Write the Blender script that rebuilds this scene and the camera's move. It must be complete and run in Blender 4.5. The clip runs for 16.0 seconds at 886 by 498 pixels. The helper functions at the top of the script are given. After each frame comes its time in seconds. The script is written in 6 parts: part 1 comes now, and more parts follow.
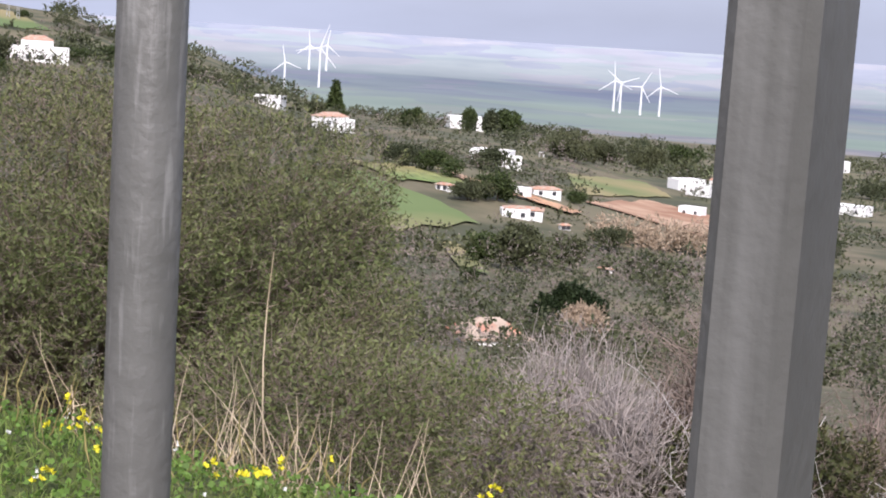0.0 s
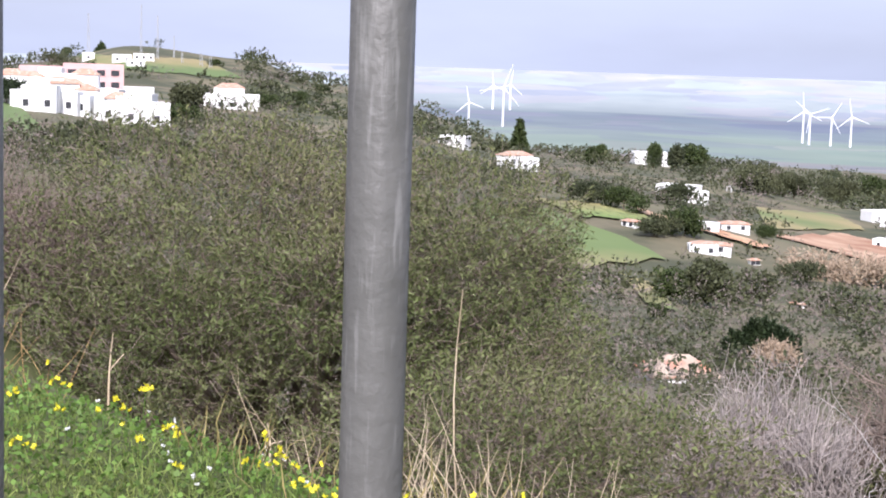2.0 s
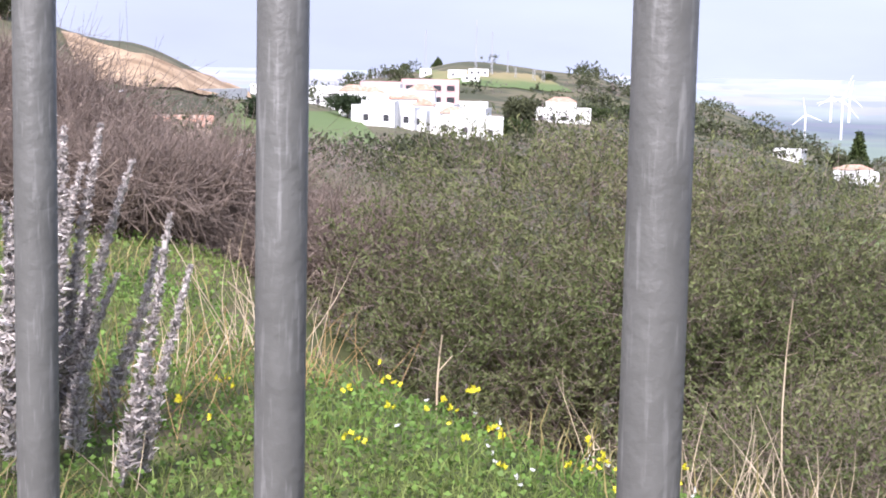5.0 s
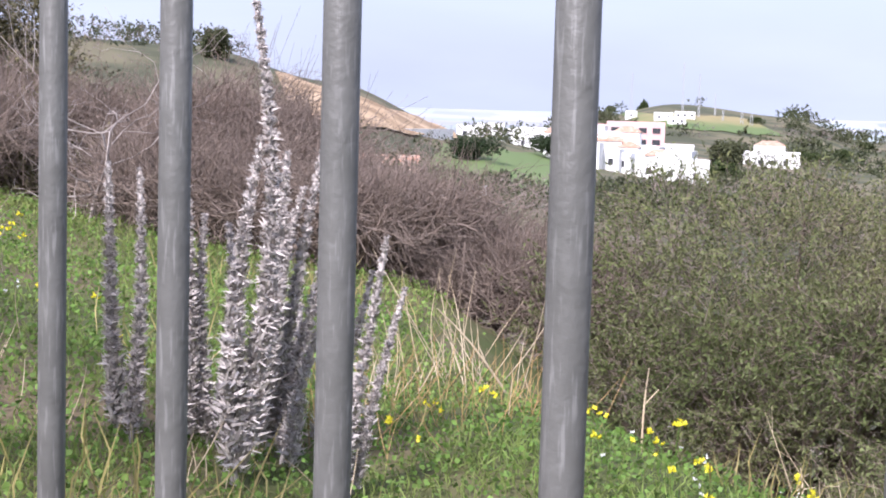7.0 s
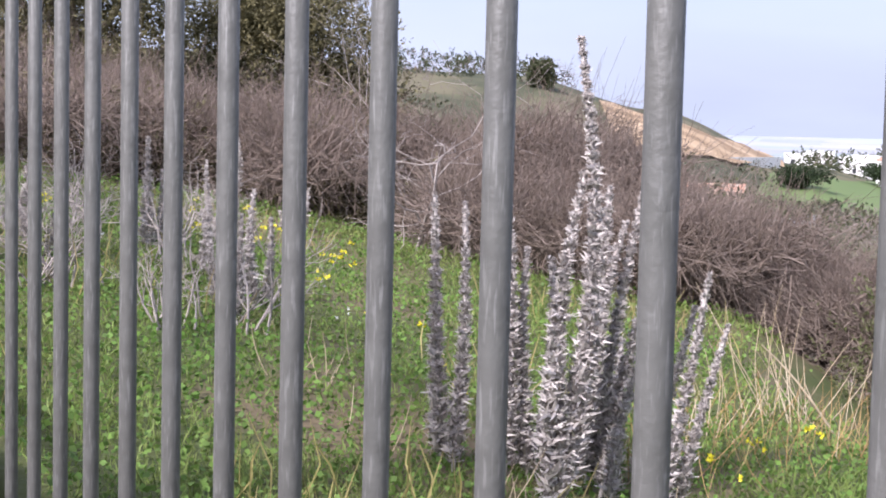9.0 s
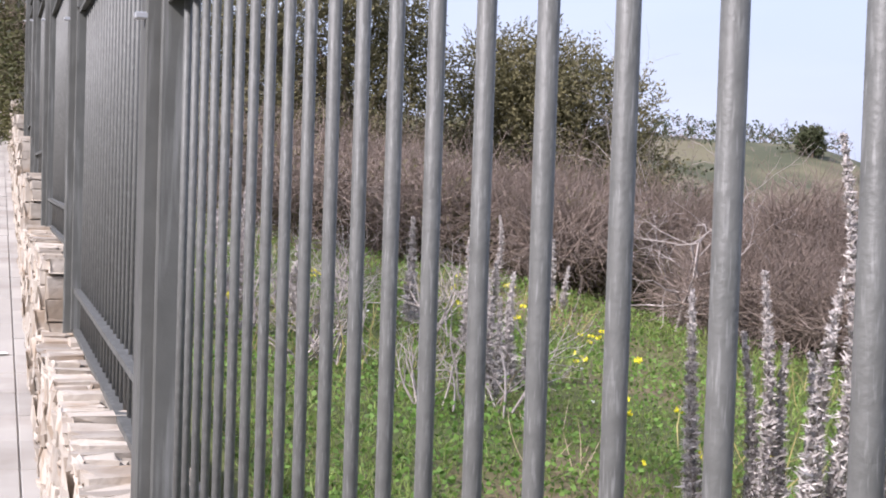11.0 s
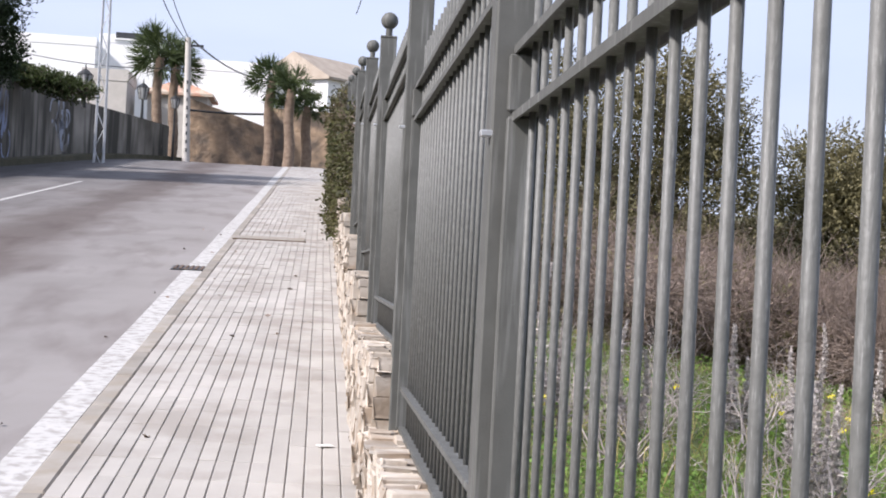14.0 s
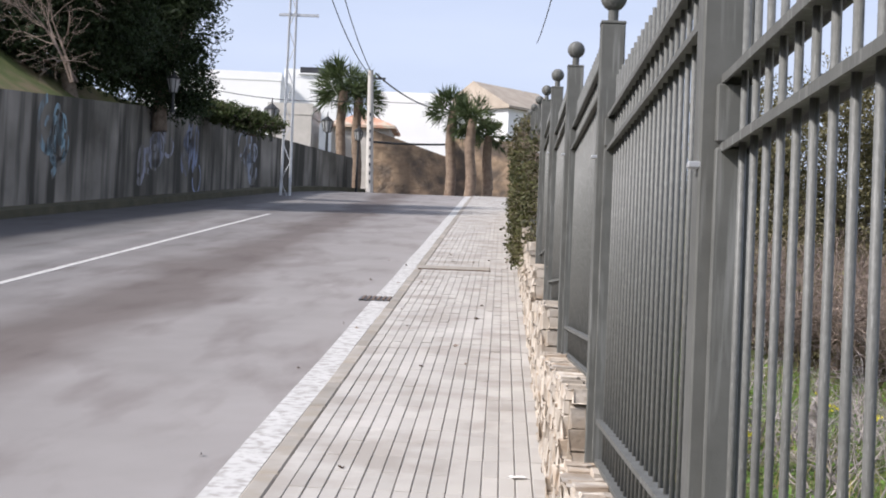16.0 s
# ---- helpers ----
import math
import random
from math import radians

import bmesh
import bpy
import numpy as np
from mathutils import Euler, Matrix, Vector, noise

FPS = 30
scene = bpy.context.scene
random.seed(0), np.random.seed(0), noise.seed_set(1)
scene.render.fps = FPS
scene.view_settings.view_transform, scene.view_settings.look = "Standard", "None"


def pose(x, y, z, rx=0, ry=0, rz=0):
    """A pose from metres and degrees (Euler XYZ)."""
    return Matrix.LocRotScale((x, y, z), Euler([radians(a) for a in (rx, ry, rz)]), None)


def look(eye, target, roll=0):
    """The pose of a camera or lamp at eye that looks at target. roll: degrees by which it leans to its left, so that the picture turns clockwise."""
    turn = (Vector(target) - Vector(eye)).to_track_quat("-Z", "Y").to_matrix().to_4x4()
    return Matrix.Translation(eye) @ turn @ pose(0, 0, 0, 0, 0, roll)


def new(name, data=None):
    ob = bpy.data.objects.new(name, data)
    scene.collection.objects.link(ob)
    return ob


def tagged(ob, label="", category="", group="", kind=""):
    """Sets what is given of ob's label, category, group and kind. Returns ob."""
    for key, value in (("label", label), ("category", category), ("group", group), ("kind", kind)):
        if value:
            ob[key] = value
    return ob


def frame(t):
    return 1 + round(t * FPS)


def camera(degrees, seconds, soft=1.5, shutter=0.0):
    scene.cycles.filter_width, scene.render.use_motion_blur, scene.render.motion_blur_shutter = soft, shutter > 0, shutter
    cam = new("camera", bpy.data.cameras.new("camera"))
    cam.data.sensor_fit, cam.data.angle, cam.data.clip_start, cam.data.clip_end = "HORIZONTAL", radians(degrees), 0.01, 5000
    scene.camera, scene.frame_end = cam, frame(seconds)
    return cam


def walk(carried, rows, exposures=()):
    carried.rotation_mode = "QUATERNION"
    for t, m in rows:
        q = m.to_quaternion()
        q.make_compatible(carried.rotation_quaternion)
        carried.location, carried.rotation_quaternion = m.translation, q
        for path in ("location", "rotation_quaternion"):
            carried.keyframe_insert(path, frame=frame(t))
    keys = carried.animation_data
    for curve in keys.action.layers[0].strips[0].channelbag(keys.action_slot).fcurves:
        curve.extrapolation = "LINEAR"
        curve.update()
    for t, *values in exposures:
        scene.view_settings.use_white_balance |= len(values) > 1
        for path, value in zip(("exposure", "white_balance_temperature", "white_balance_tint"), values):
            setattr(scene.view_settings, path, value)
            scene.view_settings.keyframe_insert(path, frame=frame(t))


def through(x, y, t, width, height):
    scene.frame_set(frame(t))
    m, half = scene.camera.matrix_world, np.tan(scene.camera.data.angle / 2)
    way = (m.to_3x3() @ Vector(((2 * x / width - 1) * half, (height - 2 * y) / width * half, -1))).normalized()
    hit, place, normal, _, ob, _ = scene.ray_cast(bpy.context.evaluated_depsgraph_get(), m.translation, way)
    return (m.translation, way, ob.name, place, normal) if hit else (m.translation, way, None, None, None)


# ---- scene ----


def aim(x, y, z, az, el, roll):
    """A camera pose from place, compass angle (0 = along the fence, clockwise), tilt and roll in degrees."""
    a, e = radians(az), radians(el)
    way = Vector((math.sin(a) * math.cos(e), math.cos(a) * math.cos(e), math.sin(e)))
    eye = Vector((x, y, z))
    return look(eye, eye + way * 10, roll)


cam = camera(32.4, 16.0, soft=1.9)
PATH = [
    (0.0, aim(0.061, 0.043, 1.598, 65.640, -7.927, 3.622)),
    (0.5, aim(0.066, 0.049, 1.581, 63.866, -7.872, 3.206)),
    (1.0, aim(0.068, 0.048, 1.578, 61.734, -7.512, 2.637)),
    (1.5, aim(0.053, 0.043, 1.586, 60.104, -7.147, 2.067)),
    (2.0, aim(0.039, 0.038, 1.598, 58.544, -6.829, 1.864)),
    (2.5, aim(0.052, 0.051, 1.592, 56.470, -6.525, 1.751)),
    (3.0, aim(0.054, 0.061, 1.590, 53.612, -6.362, 1.519)),
    (3.5, aim(0.048, 0.054, 1.591, 51.583, -6.545, 1.411)),
    (4.0, aim(0.046, 0.057, 1.594, 50.034, -6.652, 1.319)),
    (4.2, aim(0.047, 0.059, 1.599, 49.318, -6.694, 1.338)),
    (6.3, aim(0.013, -0.037, 1.523, 40.576, -5.520, 0.996)),
    (6.5, aim(0.006, -0.028, 1.531, 39.783, -5.277, 1.084)),
    (7.0, aim(-0.007, 0.008, 1.542, 38.468, -5.295, 1.679)),
    (7.5, aim(-0.014, 0.037, 1.554, 37.791, -5.499, 1.954)),
    (8.0, aim(-0.001, 0.024, 1.549, 34.149, -5.489, 2.000)),
    (8.5, aim(-0.013, -0.002, 1.553, 30.616, -5.224, 1.882)),
    (9.0, aim(-0.006, 0.008, 1.556, 26.335, -4.541, 1.335)),
    (9.5, aim(-0.008, 0.004, 1.556, 23.086, -3.740, 1.263)),
    (9.7, aim(-0.002, 0.019, 1.559, 22.136, -3.484, 1.322)),
    (11.8, aim(-0.032, -0.081, 1.651, 13.403, -1.324, 2.239)),
    (12.0, aim(-0.036, -0.082, 1.650, 12.722, -0.926, 2.364)),
    (12.5, aim(-0.040, -0.067, 1.653, 10.922, -0.079, 2.453)),
    (13.0, aim(-0.046, -0.026, 1.658, 8.715, 0.149, 2.334)),
    (13.5, aim(-0.059, -0.061, 1.655, 6.525, 0.363, 2.649)),
    (14.0, aim(-0.070, -0.062, 1.656, 4.715, 0.853, 2.935)),
    (14.5, aim(-0.081, -0.057, 1.659, 3.264, 1.304, 2.890)),
    (15.0, aim(-0.092, -0.045, 1.662, 1.553, 1.679, 2.700)),
    (15.5, aim(-0.103, -0.038, 1.665, -0.010, 1.890, 2.681)),
    (16.0, aim(-0.116, -0.043, 1.667, -2.123, 1.583, 2.413)),
]
walk(cam, PATH, exposures=[(0.0, 0.18, 6280, 20), (1.5, 0.38, 6150, 20), (4.2, 0.68, 6080, 22), (7.0, 0.63, 6000, 22), (9.7, 0.56, 6100, 21), (12.5, 0.60, 6200, 19), (16.0, 0.40, 6330, 14)])

# ---- light ----
SUN_AZ, SUN_EL = radians(-118), radians(38)
world = bpy.data.worlds.new("world")
scene.world = world
world.use_nodes = True
wn, wl = world.node_tree.nodes, world.node_tree.links
sky = wn.new("ShaderNodeTexSky")
sky.sky_type = "NISHITA"
sky.sun_disc = False
sky.sun_elevation, sky.sun_rotation = SUN_EL, SUN_AZ
sky.air_density, sky.dust_density, sky.ozone_density = 1.0, 3.0, 1.6
veil = wn.new("ShaderNodeTexNoise")
veil.inputs["Scale"].default_value = 2.6
veil.inputs["Detail"].default_value = 7
vramp = wn.new("ShaderNodeMapRange")
vramp.inputs["From Min"].default_value, vramp.inputs["From Max"].default_value = 0.38, 0.72
vramp.inputs["To Min"].default_value, vramp.inputs["To Max"].default_value = 0.66, 0.9
tex = wn.new("ShaderNodeTexCoord")
stretch = wn.new("ShaderNodeMapping")
stretch.inputs["Scale"].default_value = (1, 1, 4)
wmix = wn.new("ShaderNodeMixRGB")
wmix.inputs[2].default_value = (5.5, 6.15, 7.6, 1)
wl.new(tex.outputs["Generated"], stretch.inputs["Vector"])
wl.new(stretch.outputs["Vector"], veil.inputs["Vector"])
wl.new(veil.outputs["Fac"], vramp.inputs["Value"])
wl.new(vramp.outputs["Result"], wmix.inputs[0])
wl.new(sky.outputs["Color"], wmix.inputs[1])
wl.new(wmix.outputs["Color"], wn["Background"].inputs["Color"])
wn["Background"].inputs["Strength"].default_value = 0.108
sun = new("sun", bpy.data.lights.new("sun", "SUN"))
sun.data.energy, sun.data.angle, sun.data.color = 5.0, radians(6), (1.0, 0.96, 0.91)
sun_from = Vector((math.sin(SUN_AZ) * math.cos(SUN_EL), math.cos(SUN_AZ) * math.cos(SUN_EL), math.sin(SUN_EL)))
sun.matrix_world = look(sun_from * 50, (0, 0, 0))


# ---- materials ----
def mat(name, c1, c2, scale=4.0, rough=0.85, bump=0.3, fine=60.0, metal=0.0, vary=0.0, spread=0.5, island=False, c3=None, scale3=0.5, amount3=0.5, stretch3=(1, 1, 1), object_space=False, spec=0.3):
    """A rough natural surface: two colours by noise, a third by a coarser noise, fine relief, and a brightness that varies from piece to piece."""
    m = bpy.data.materials.new(name)
    m.use_nodes = True
    n, l = m.node_tree.nodes, m.node_tree.links
    b = n["Principled BSDF"]
    b.inputs["Roughness"].default_value = rough
    b.inputs["Metallic"].default_value = metal
    b.inputs["Specular IOR Level"].default_value = spec
    if object_space:
        co = n.new("ShaderNodeTexCoord").outputs["Object"]
    else:
        co = n.new("ShaderNodeNewGeometry").outputs["Position"]
    t1 = n.new("ShaderNodeTexNoise")
    t1.inputs["Scale"].default_value, t1.inputs["Detail"].default_value = scale, 6
    l.new(co, t1.inputs["Vector"])
    r1 = n.new("ShaderNodeMapRange")
    r1.inputs["From Min"].default_value, r1.inputs["From Max"].default_value = 0.5 - spread / 2, 0.5 + spread / 2
    l.new(t1.outputs["Fac"], r1.inputs["Value"])
    mx = n.new("ShaderNodeMixRGB")
    mx.inputs[1].default_value, mx.inputs[2].default_value = (*c1, 1), (*c2, 1)
    l.new(r1.outputs["Result"], mx.inputs[0])
    out = mx.outputs["Color"]
    if c3:
        mp = n.new("ShaderNodeMapping")
        mp.inputs["Scale"].default_value = stretch3
        l.new(co, mp.inputs["Vector"])
        t3 = n.new("ShaderNodeTexNoise")
        t3.inputs["Scale"].default_value, t3.inputs["Detail"].default_value = scale3, 5
        l.new(mp.outputs["Vector"], t3.inputs["Vector"])
        r3 = n.new("ShaderNodeMapRange")
        r3.inputs["From Min"].default_value, r3.inputs["From Max"].default_value = 0.62 - amount3 * 0.35, 0.78 - amount3 * 0.35
        l.new(t3.outputs["Fac"], r3.inputs["Value"])
        m3 = n.new("ShaderNodeMixRGB")
        m3.inputs[2].default_value = (*c3, 1)
        l.new(r3.outputs["Result"], m3.inputs[0])
        l.new(out, m3.inputs[1])
        out = m3.outputs["Color"]
    if vary:
        src = n.new("ShaderNodeNewGeometry").outputs["Random Per Island"] if island else n.new("ShaderNodeObjectInfo").outputs["Random"]
        rv = n.new("ShaderNodeMapRange")
        rv.inputs["To Min"].default_value, rv.inputs["To Max"].default_value = 1 - vary, 1 + vary
        l.new(src, rv.inputs["Value"])
        hs = n.new("ShaderNodeHueSaturation")
        l.new(rv.outputs["Result"], hs.inputs["Value"])
        l.new(out, hs.inputs["Color"])
        out = hs.outputs["Color"]
    l.new(out, b.inputs["Base Color"])
    if bump:
        tb = n.new("ShaderNodeTexNoise")
        tb.inputs["Scale"].default_value, tb.inputs["Detail"].default_value = fine, 4
        l.new(co, tb.inputs["Vector"])
        bp = n.new("ShaderNodeBump")
        bp.inputs["Strength"].default_value = bump
        bp.inputs["Distance"].default_value = 0.3 / fine
        l.new(tb.outputs["Fac"], bp.inputs["Height"])
        l.new(bp.outputs["Normal"], b.inputs["Normal"])
    return m


def leafy(name, c1, c2, vary=0.35, rough=0.6, through=0.25, scale=1.2):
    """Thin leaves: two colours by place, brightness by leaf, some light through them."""
    m = mat(name, c1, c2, scale=scale, rough=rough, bump=0, vary=vary, island=True)
    n, l = m.node_tree.nodes, m.node_tree.links
    tr = n.new("ShaderNodeBsdfTranslucent")
    l.new(n["Principled BSDF"].inputs["Base Color"].links[0].from_socket, tr.inputs["Color"])
    mxs = n.new("ShaderNodeMixShader")
    mxs.inputs[0].default_value = through
    l.new(n["Principled BSDF"].outputs[0], mxs.inputs[1])
    l.new(tr.outputs[0], mxs.inputs[2])
    l.new(mxs.outputs[0], n["Material Output"].inputs["Surface"])
    return m


M_FENCE = mat("fence_paint", (0.074, 0.075, 0.068), (0.103, 0.104, 0.095), scale=14, rough=0.68, bump=0.35, fine=160, metal=0.0, c3=(0.16, 0.162, 0.153), scale3=60, amount3=0.24, stretch3=(1, 1, 0.06), spec=0.35)
M_BAR = mat("bar_zinc", (0.090, 0.091, 0.083), (0.130, 0.131, 0.121), scale=70, rough=0.52, bump=0.5, fine=300, metal=0.0, c3=(0.185, 0.187, 0.176), scale3=520, amount3=0.2, stretch3=(1, 1, 0.1), spec=0.42)
M_STONE = mat("wall_stone", (0.32, 0.278, 0.228), (0.48, 0.432, 0.372), scale=9, bump=0.7, fine=45, vary=0.28, c3=(0.30, 0.24, 0.18), scale3=6, amount3=0.4)
M_MORTAR = mat("mortar", (0.26, 0.22, 0.17), (0.38, 0.33, 0.27), scale=12, bump=0.6, fine=50)
M_PAVE = mat("pavement_tile", (0.325, 0.305, 0.275), (0.415, 0.392, 0.36), scale=1.8, rough=0.9, bump=0.35, fine=120, vary=0.07, c3=(0.29, 0.265, 0.235), scale3=2.0, amount3=0.4)
M_JOINT = mat("joint_dirt", (0.29, 0.265, 0.235), (0.40, 0.37, 0.335), scale=8, bump=0.4)
M_KERB = mat("kerb_concrete", (0.21, 0.19, 0.16), (0.32, 0.295, 0.26), scale=3, bump=0.5, fine=90, vary=0.12, c3=(0.25, 0.22, 0.18), scale3=5, amount3=0.45)
def stops(node, rows):
    """Sets the colour stops of a ramp."""
    ramp = node.color_ramp
    ramp.elements[1].position = rows[-1][0]
    ramp.elements[0].position = rows[0][0]
    ramp.elements[0].color, ramp.elements[1].color = (*rows[0][1], 1), (*rows[-1][1], 1)
    for u, c in rows[1:-1]:
        ramp.elements.new(u).color = (*c, 1)


def road_material():
    """Bleached asphalt worn in strips: a brown stained track, a pale one each side; painted shade darkens it towards
    the far wall.
    """
    m = mat("asphalt", (0.8, 0.79, 0.78), (1.0, 1.0, 1.0), scale=0.9, rough=0.85, bump=0.5, fine=130, spec=0.2, c3=(0.72, 0.69, 0.68), scale3=2.2, amount3=0.3, stretch3=(1, 0.25, 1))
    n, l = m.node_tree.nodes, m.node_tree.links
    b = n["Principled BSDF"]
    co = n.new("ShaderNodeNewGeometry").outputs["Position"]
    mp = n.new("ShaderNodeMapping")
    mp.inputs["Scale"].default_value = (0.7, 0.22, 1)
    l.new(co, mp.inputs["Vector"])
    nz = n.new("ShaderNodeTexNoise")
    nz.inputs["Scale"].default_value, nz.inputs["Detail"].default_value = 1.3, 6
    l.new(mp.outputs["Vector"], nz.inputs["Vector"])
    sx = n.new("ShaderNodeSeparateXYZ")
    l.new(co, sx.inputs["Vector"])
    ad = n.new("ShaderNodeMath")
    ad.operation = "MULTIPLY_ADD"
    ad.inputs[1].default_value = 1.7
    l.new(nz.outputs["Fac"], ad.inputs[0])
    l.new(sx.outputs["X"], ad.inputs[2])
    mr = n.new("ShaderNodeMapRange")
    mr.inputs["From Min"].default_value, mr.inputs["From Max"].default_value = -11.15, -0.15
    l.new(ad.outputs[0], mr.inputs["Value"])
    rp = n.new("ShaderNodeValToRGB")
    # the first stops paint the shade along the wall side into the asphalt
    wear_and_shade = ((0.0, (0.07, 0.068, 0.067)), (0.36, (0.085, 0.081, 0.08)), (0.46, (0.125, 0.119, 0.116)), (0.51, (0.195, 0.186, 0.18)), (0.56, (0.155, 0.147, 0.142)), (0.66, (0.185, 0.173, 0.166)), (0.71, (0.12, 0.103, 0.095)), (0.765, (0.128, 0.109, 0.1)), (0.82, (0.225, 0.21, 0.2)), (0.97, (0.265, 0.248, 0.236)))
    stops(rp, wear_and_shade)
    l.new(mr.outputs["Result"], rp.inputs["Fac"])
    mx = n.new("ShaderNodeMixRGB")
    mx.blend_type = "MULTIPLY"
    mx.inputs[0].default_value = 1.0
    l.new(b.inputs["Base Color"].links[0].from_socket, mx.inputs[1])
    l.new(rp.outputs["Color"], mx.inputs[2])
    l.new(mx.outputs["Color"], b.inputs["Base Color"])
    return m


M_ROAD = road_material()
M_LINE = mat("road_paint", (0.40, 0.39, 0.37), (0.48, 0.47, 0.45), scale=3, bump=0.3, fine=90, c3=(0.30, 0.285, 0.265), scale3=14, amount3=0.45)
M_EARTH = mat("hill_ground", (0.12, 0.125, 0.06), (0.20, 0.165, 0.11), scale=0.02, rough=0.95, bump=0, c3=(0.075, 0.08, 0.045), scale3=0.045, amount3=0.55)
M_MOSS = mat("mossy_concrete", (0.045, 0.045, 0.025), (0.09, 0.08, 0.05), scale=2, bump=0.6, fine=20)
M_CONC = mat("stained_concrete", (0.085, 0.079, 0.064), (0.25, 0.232, 0.20), scale=0.55, rough=0.92, bump=0.5, fine=25, spread=0.35, c3=(0.05, 0.047, 0.038), scale3=1.7, amount3=0.5, stretch3=(1, 1, 0.13))
M_WHITE = mat("white_render", (0.76, 0.76, 0.74), (0.82, 0.82, 0.80), scale=0.6, bump=0.15, fine=20)
M_PINK = mat("pink_render", (0.60, 0.37, 0.35), (0.66, 0.44, 0.42), scale=0.5, bump=0.1, fine=10)
M_DARK = mat("dark_opening", (0.03, 0.035, 0.04), (0.06, 0.06, 0.065), rough=0.3, bump=0)
M_TILE = mat("roof_tile", (0.42, 0.20, 0.13), (0.52, 0.30, 0.21), scale=2, bump=0.4, fine=6, c3=(0.45, 0.38, 0.30), scale3=1.5, amount3=0.5)
M_OLDTILE = mat("weathered_roof_tile", (0.30, 0.25, 0.20), (0.42, 0.36, 0.29), scale=2, bump=0.4, fine=8)
M_IRON = mat("dark_iron", (0.025, 0.027, 0.028), (0.05, 0.05, 0.05), rough=0.5, bump=0.1, metal=0.3)
M_GALV = mat("galvanised_steel", (0.42, 0.43, 0.44), (0.55, 0.56, 0.57), rough=0.45, metal=0.6, bump=0.1)
M_POLE = mat("grey_concrete_pole", (0.42, 0.40, 0.36), (0.52, 0.49, 0.45), scale=3, bump=0.2)
M_BARK = mat("bark", (0.10, 0.075, 0.055), (0.20, 0.16, 0.12), scale=12, bump=0.8, fine=30)
M_PALMBARK = mat("palm_bark", (0.13, 0.09, 0.065), (0.24, 0.18, 0.13), scale=8, bump=0.9, fine=14)
M_TWIG = mat("grey_twig", (0.30, 0.26, 0.235), (0.44, 0.39, 0.36), scale=3, bump=0, vary=0.3, island=True)
M_PALETWIG = mat("pale_twig", (0.42, 0.39, 0.37), (0.56, 0.53, 0.50), scale=3, bump=0, vary=0.25, island=True)
M_BROWN = mat("brown_twig", (0.155, 0.118, 0.094), (0.275, 0.217, 0.18), scale=2, bump=0, vary=0.35, island=True)
M_STRAW = mat("dry_straw", (0.36, 0.27, 0.17), (0.58, 0.49, 0.36), scale=3, bump=0, vary=0.25, island=True)
M_RUSTGRASS = mat("rusty_grass", (0.30, 0.17, 0.07), (0.42, 0.30, 0.14), scale=3, bump=0, vary=0.3, island=True)
M_OLIVE = leafy("olive_leaf", (0.10, 0.135, 0.042), (0.19, 0.19, 0.085), vary=0.45, scale=0.9)
M_GRASS = leafy("grass_blade", (0.145, 0.235, 0.05), (0.27, 0.31, 0.10), vary=0.45, through=0.4)
M_CLOVER = leafy("clover_leaf", (0.10, 0.205, 0.035), (0.19, 0.28, 0.07), vary=0.4, through=0.35)
M_SCRUB = leafy("far_scrub_leaf", (0.045, 0.06, 0.03), (0.10, 0.105, 0.05), vary=0.45, scale=0.03)
M_BARESCRUB = leafy("far_bare_scrub", (0.17, 0.14, 0.125), (0.25, 0.205, 0.18), vary=0.35, through=0.1, scale=0.05)
M_REED = leafy("dry_reed", (0.34, 0.25, 0.17), (0.41, 0.33, 0.24), vary=0.25, through=0.1)
M_DRYGRASS = leafy("dry_grass", (0.36, 0.28, 0.13), (0.26, 0.24, 0.08), vary=0.3)
M_GREENLEAF = leafy("broad_leaf", (0.035, 0.06, 0.018), (0.075, 0.095, 0.03), vary=0.5)
M_DARKLEAF = leafy("dark_leaf", (0.018, 0.034, 0.013), (0.04, 0.058, 0.023), vary=0.5)
M_EUCA = leafy("eucalyptus_leaf", (0.12, 0.115, 0.055), (0.18, 0.155, 0.08), vary=0.5)
M_IVY = leafy("ivy_leaf", (0.045, 0.06, 0.02), (0.10, 0.085, 0.035), vary=0.5)
M_PALM = leafy("palm_leaf", (0.04, 0.065, 0.022), (0.075, 0.095, 0.035), vary=0.4, through=0.15)
M_PETAL = leafy("yellow_petal", (0.80, 0.72, 0.03), (0.85, 0.76, 0.06), vary=0.1)
M_WPETAL = leafy("white_petal", (0.8, 0.8, 0.78), (0.82, 0.82, 0.8), vary=0.05)
M_ECH = leafy("dry_spire_leaf", (0.42, 0.375, 0.35), (0.63, 0.58, 0.55), vary=0.4, rough=0.9, through=0.1, scale=9)
M_FIELD = mat("green_crop", (0.105, 0.16, 0.05), (0.15, 0.20, 0.075), scale=0.02, bump=0, c3=(0.30, 0.25, 0.12), scale3=0.012, amount3=0.45)
M_PLOUGH = mat("ploughed_earth", (0.42, 0.26, 0.16), (0.52, 0.36, 0.24), scale=0.06, bump=0, c3=(0.32, 0.17, 0.10), scale3=0.05, amount3=0.5)
M_CUT = mat("cut_earth", (0.42, 0.29, 0.17), (0.55, 0.41, 0.27), scale=0.08, bump=0.4, fine=0.6, c3=(0.28, 0.19, 0.11), scale3=0.12, amount3=0.5, stretch3=(1, 1, 0.4))
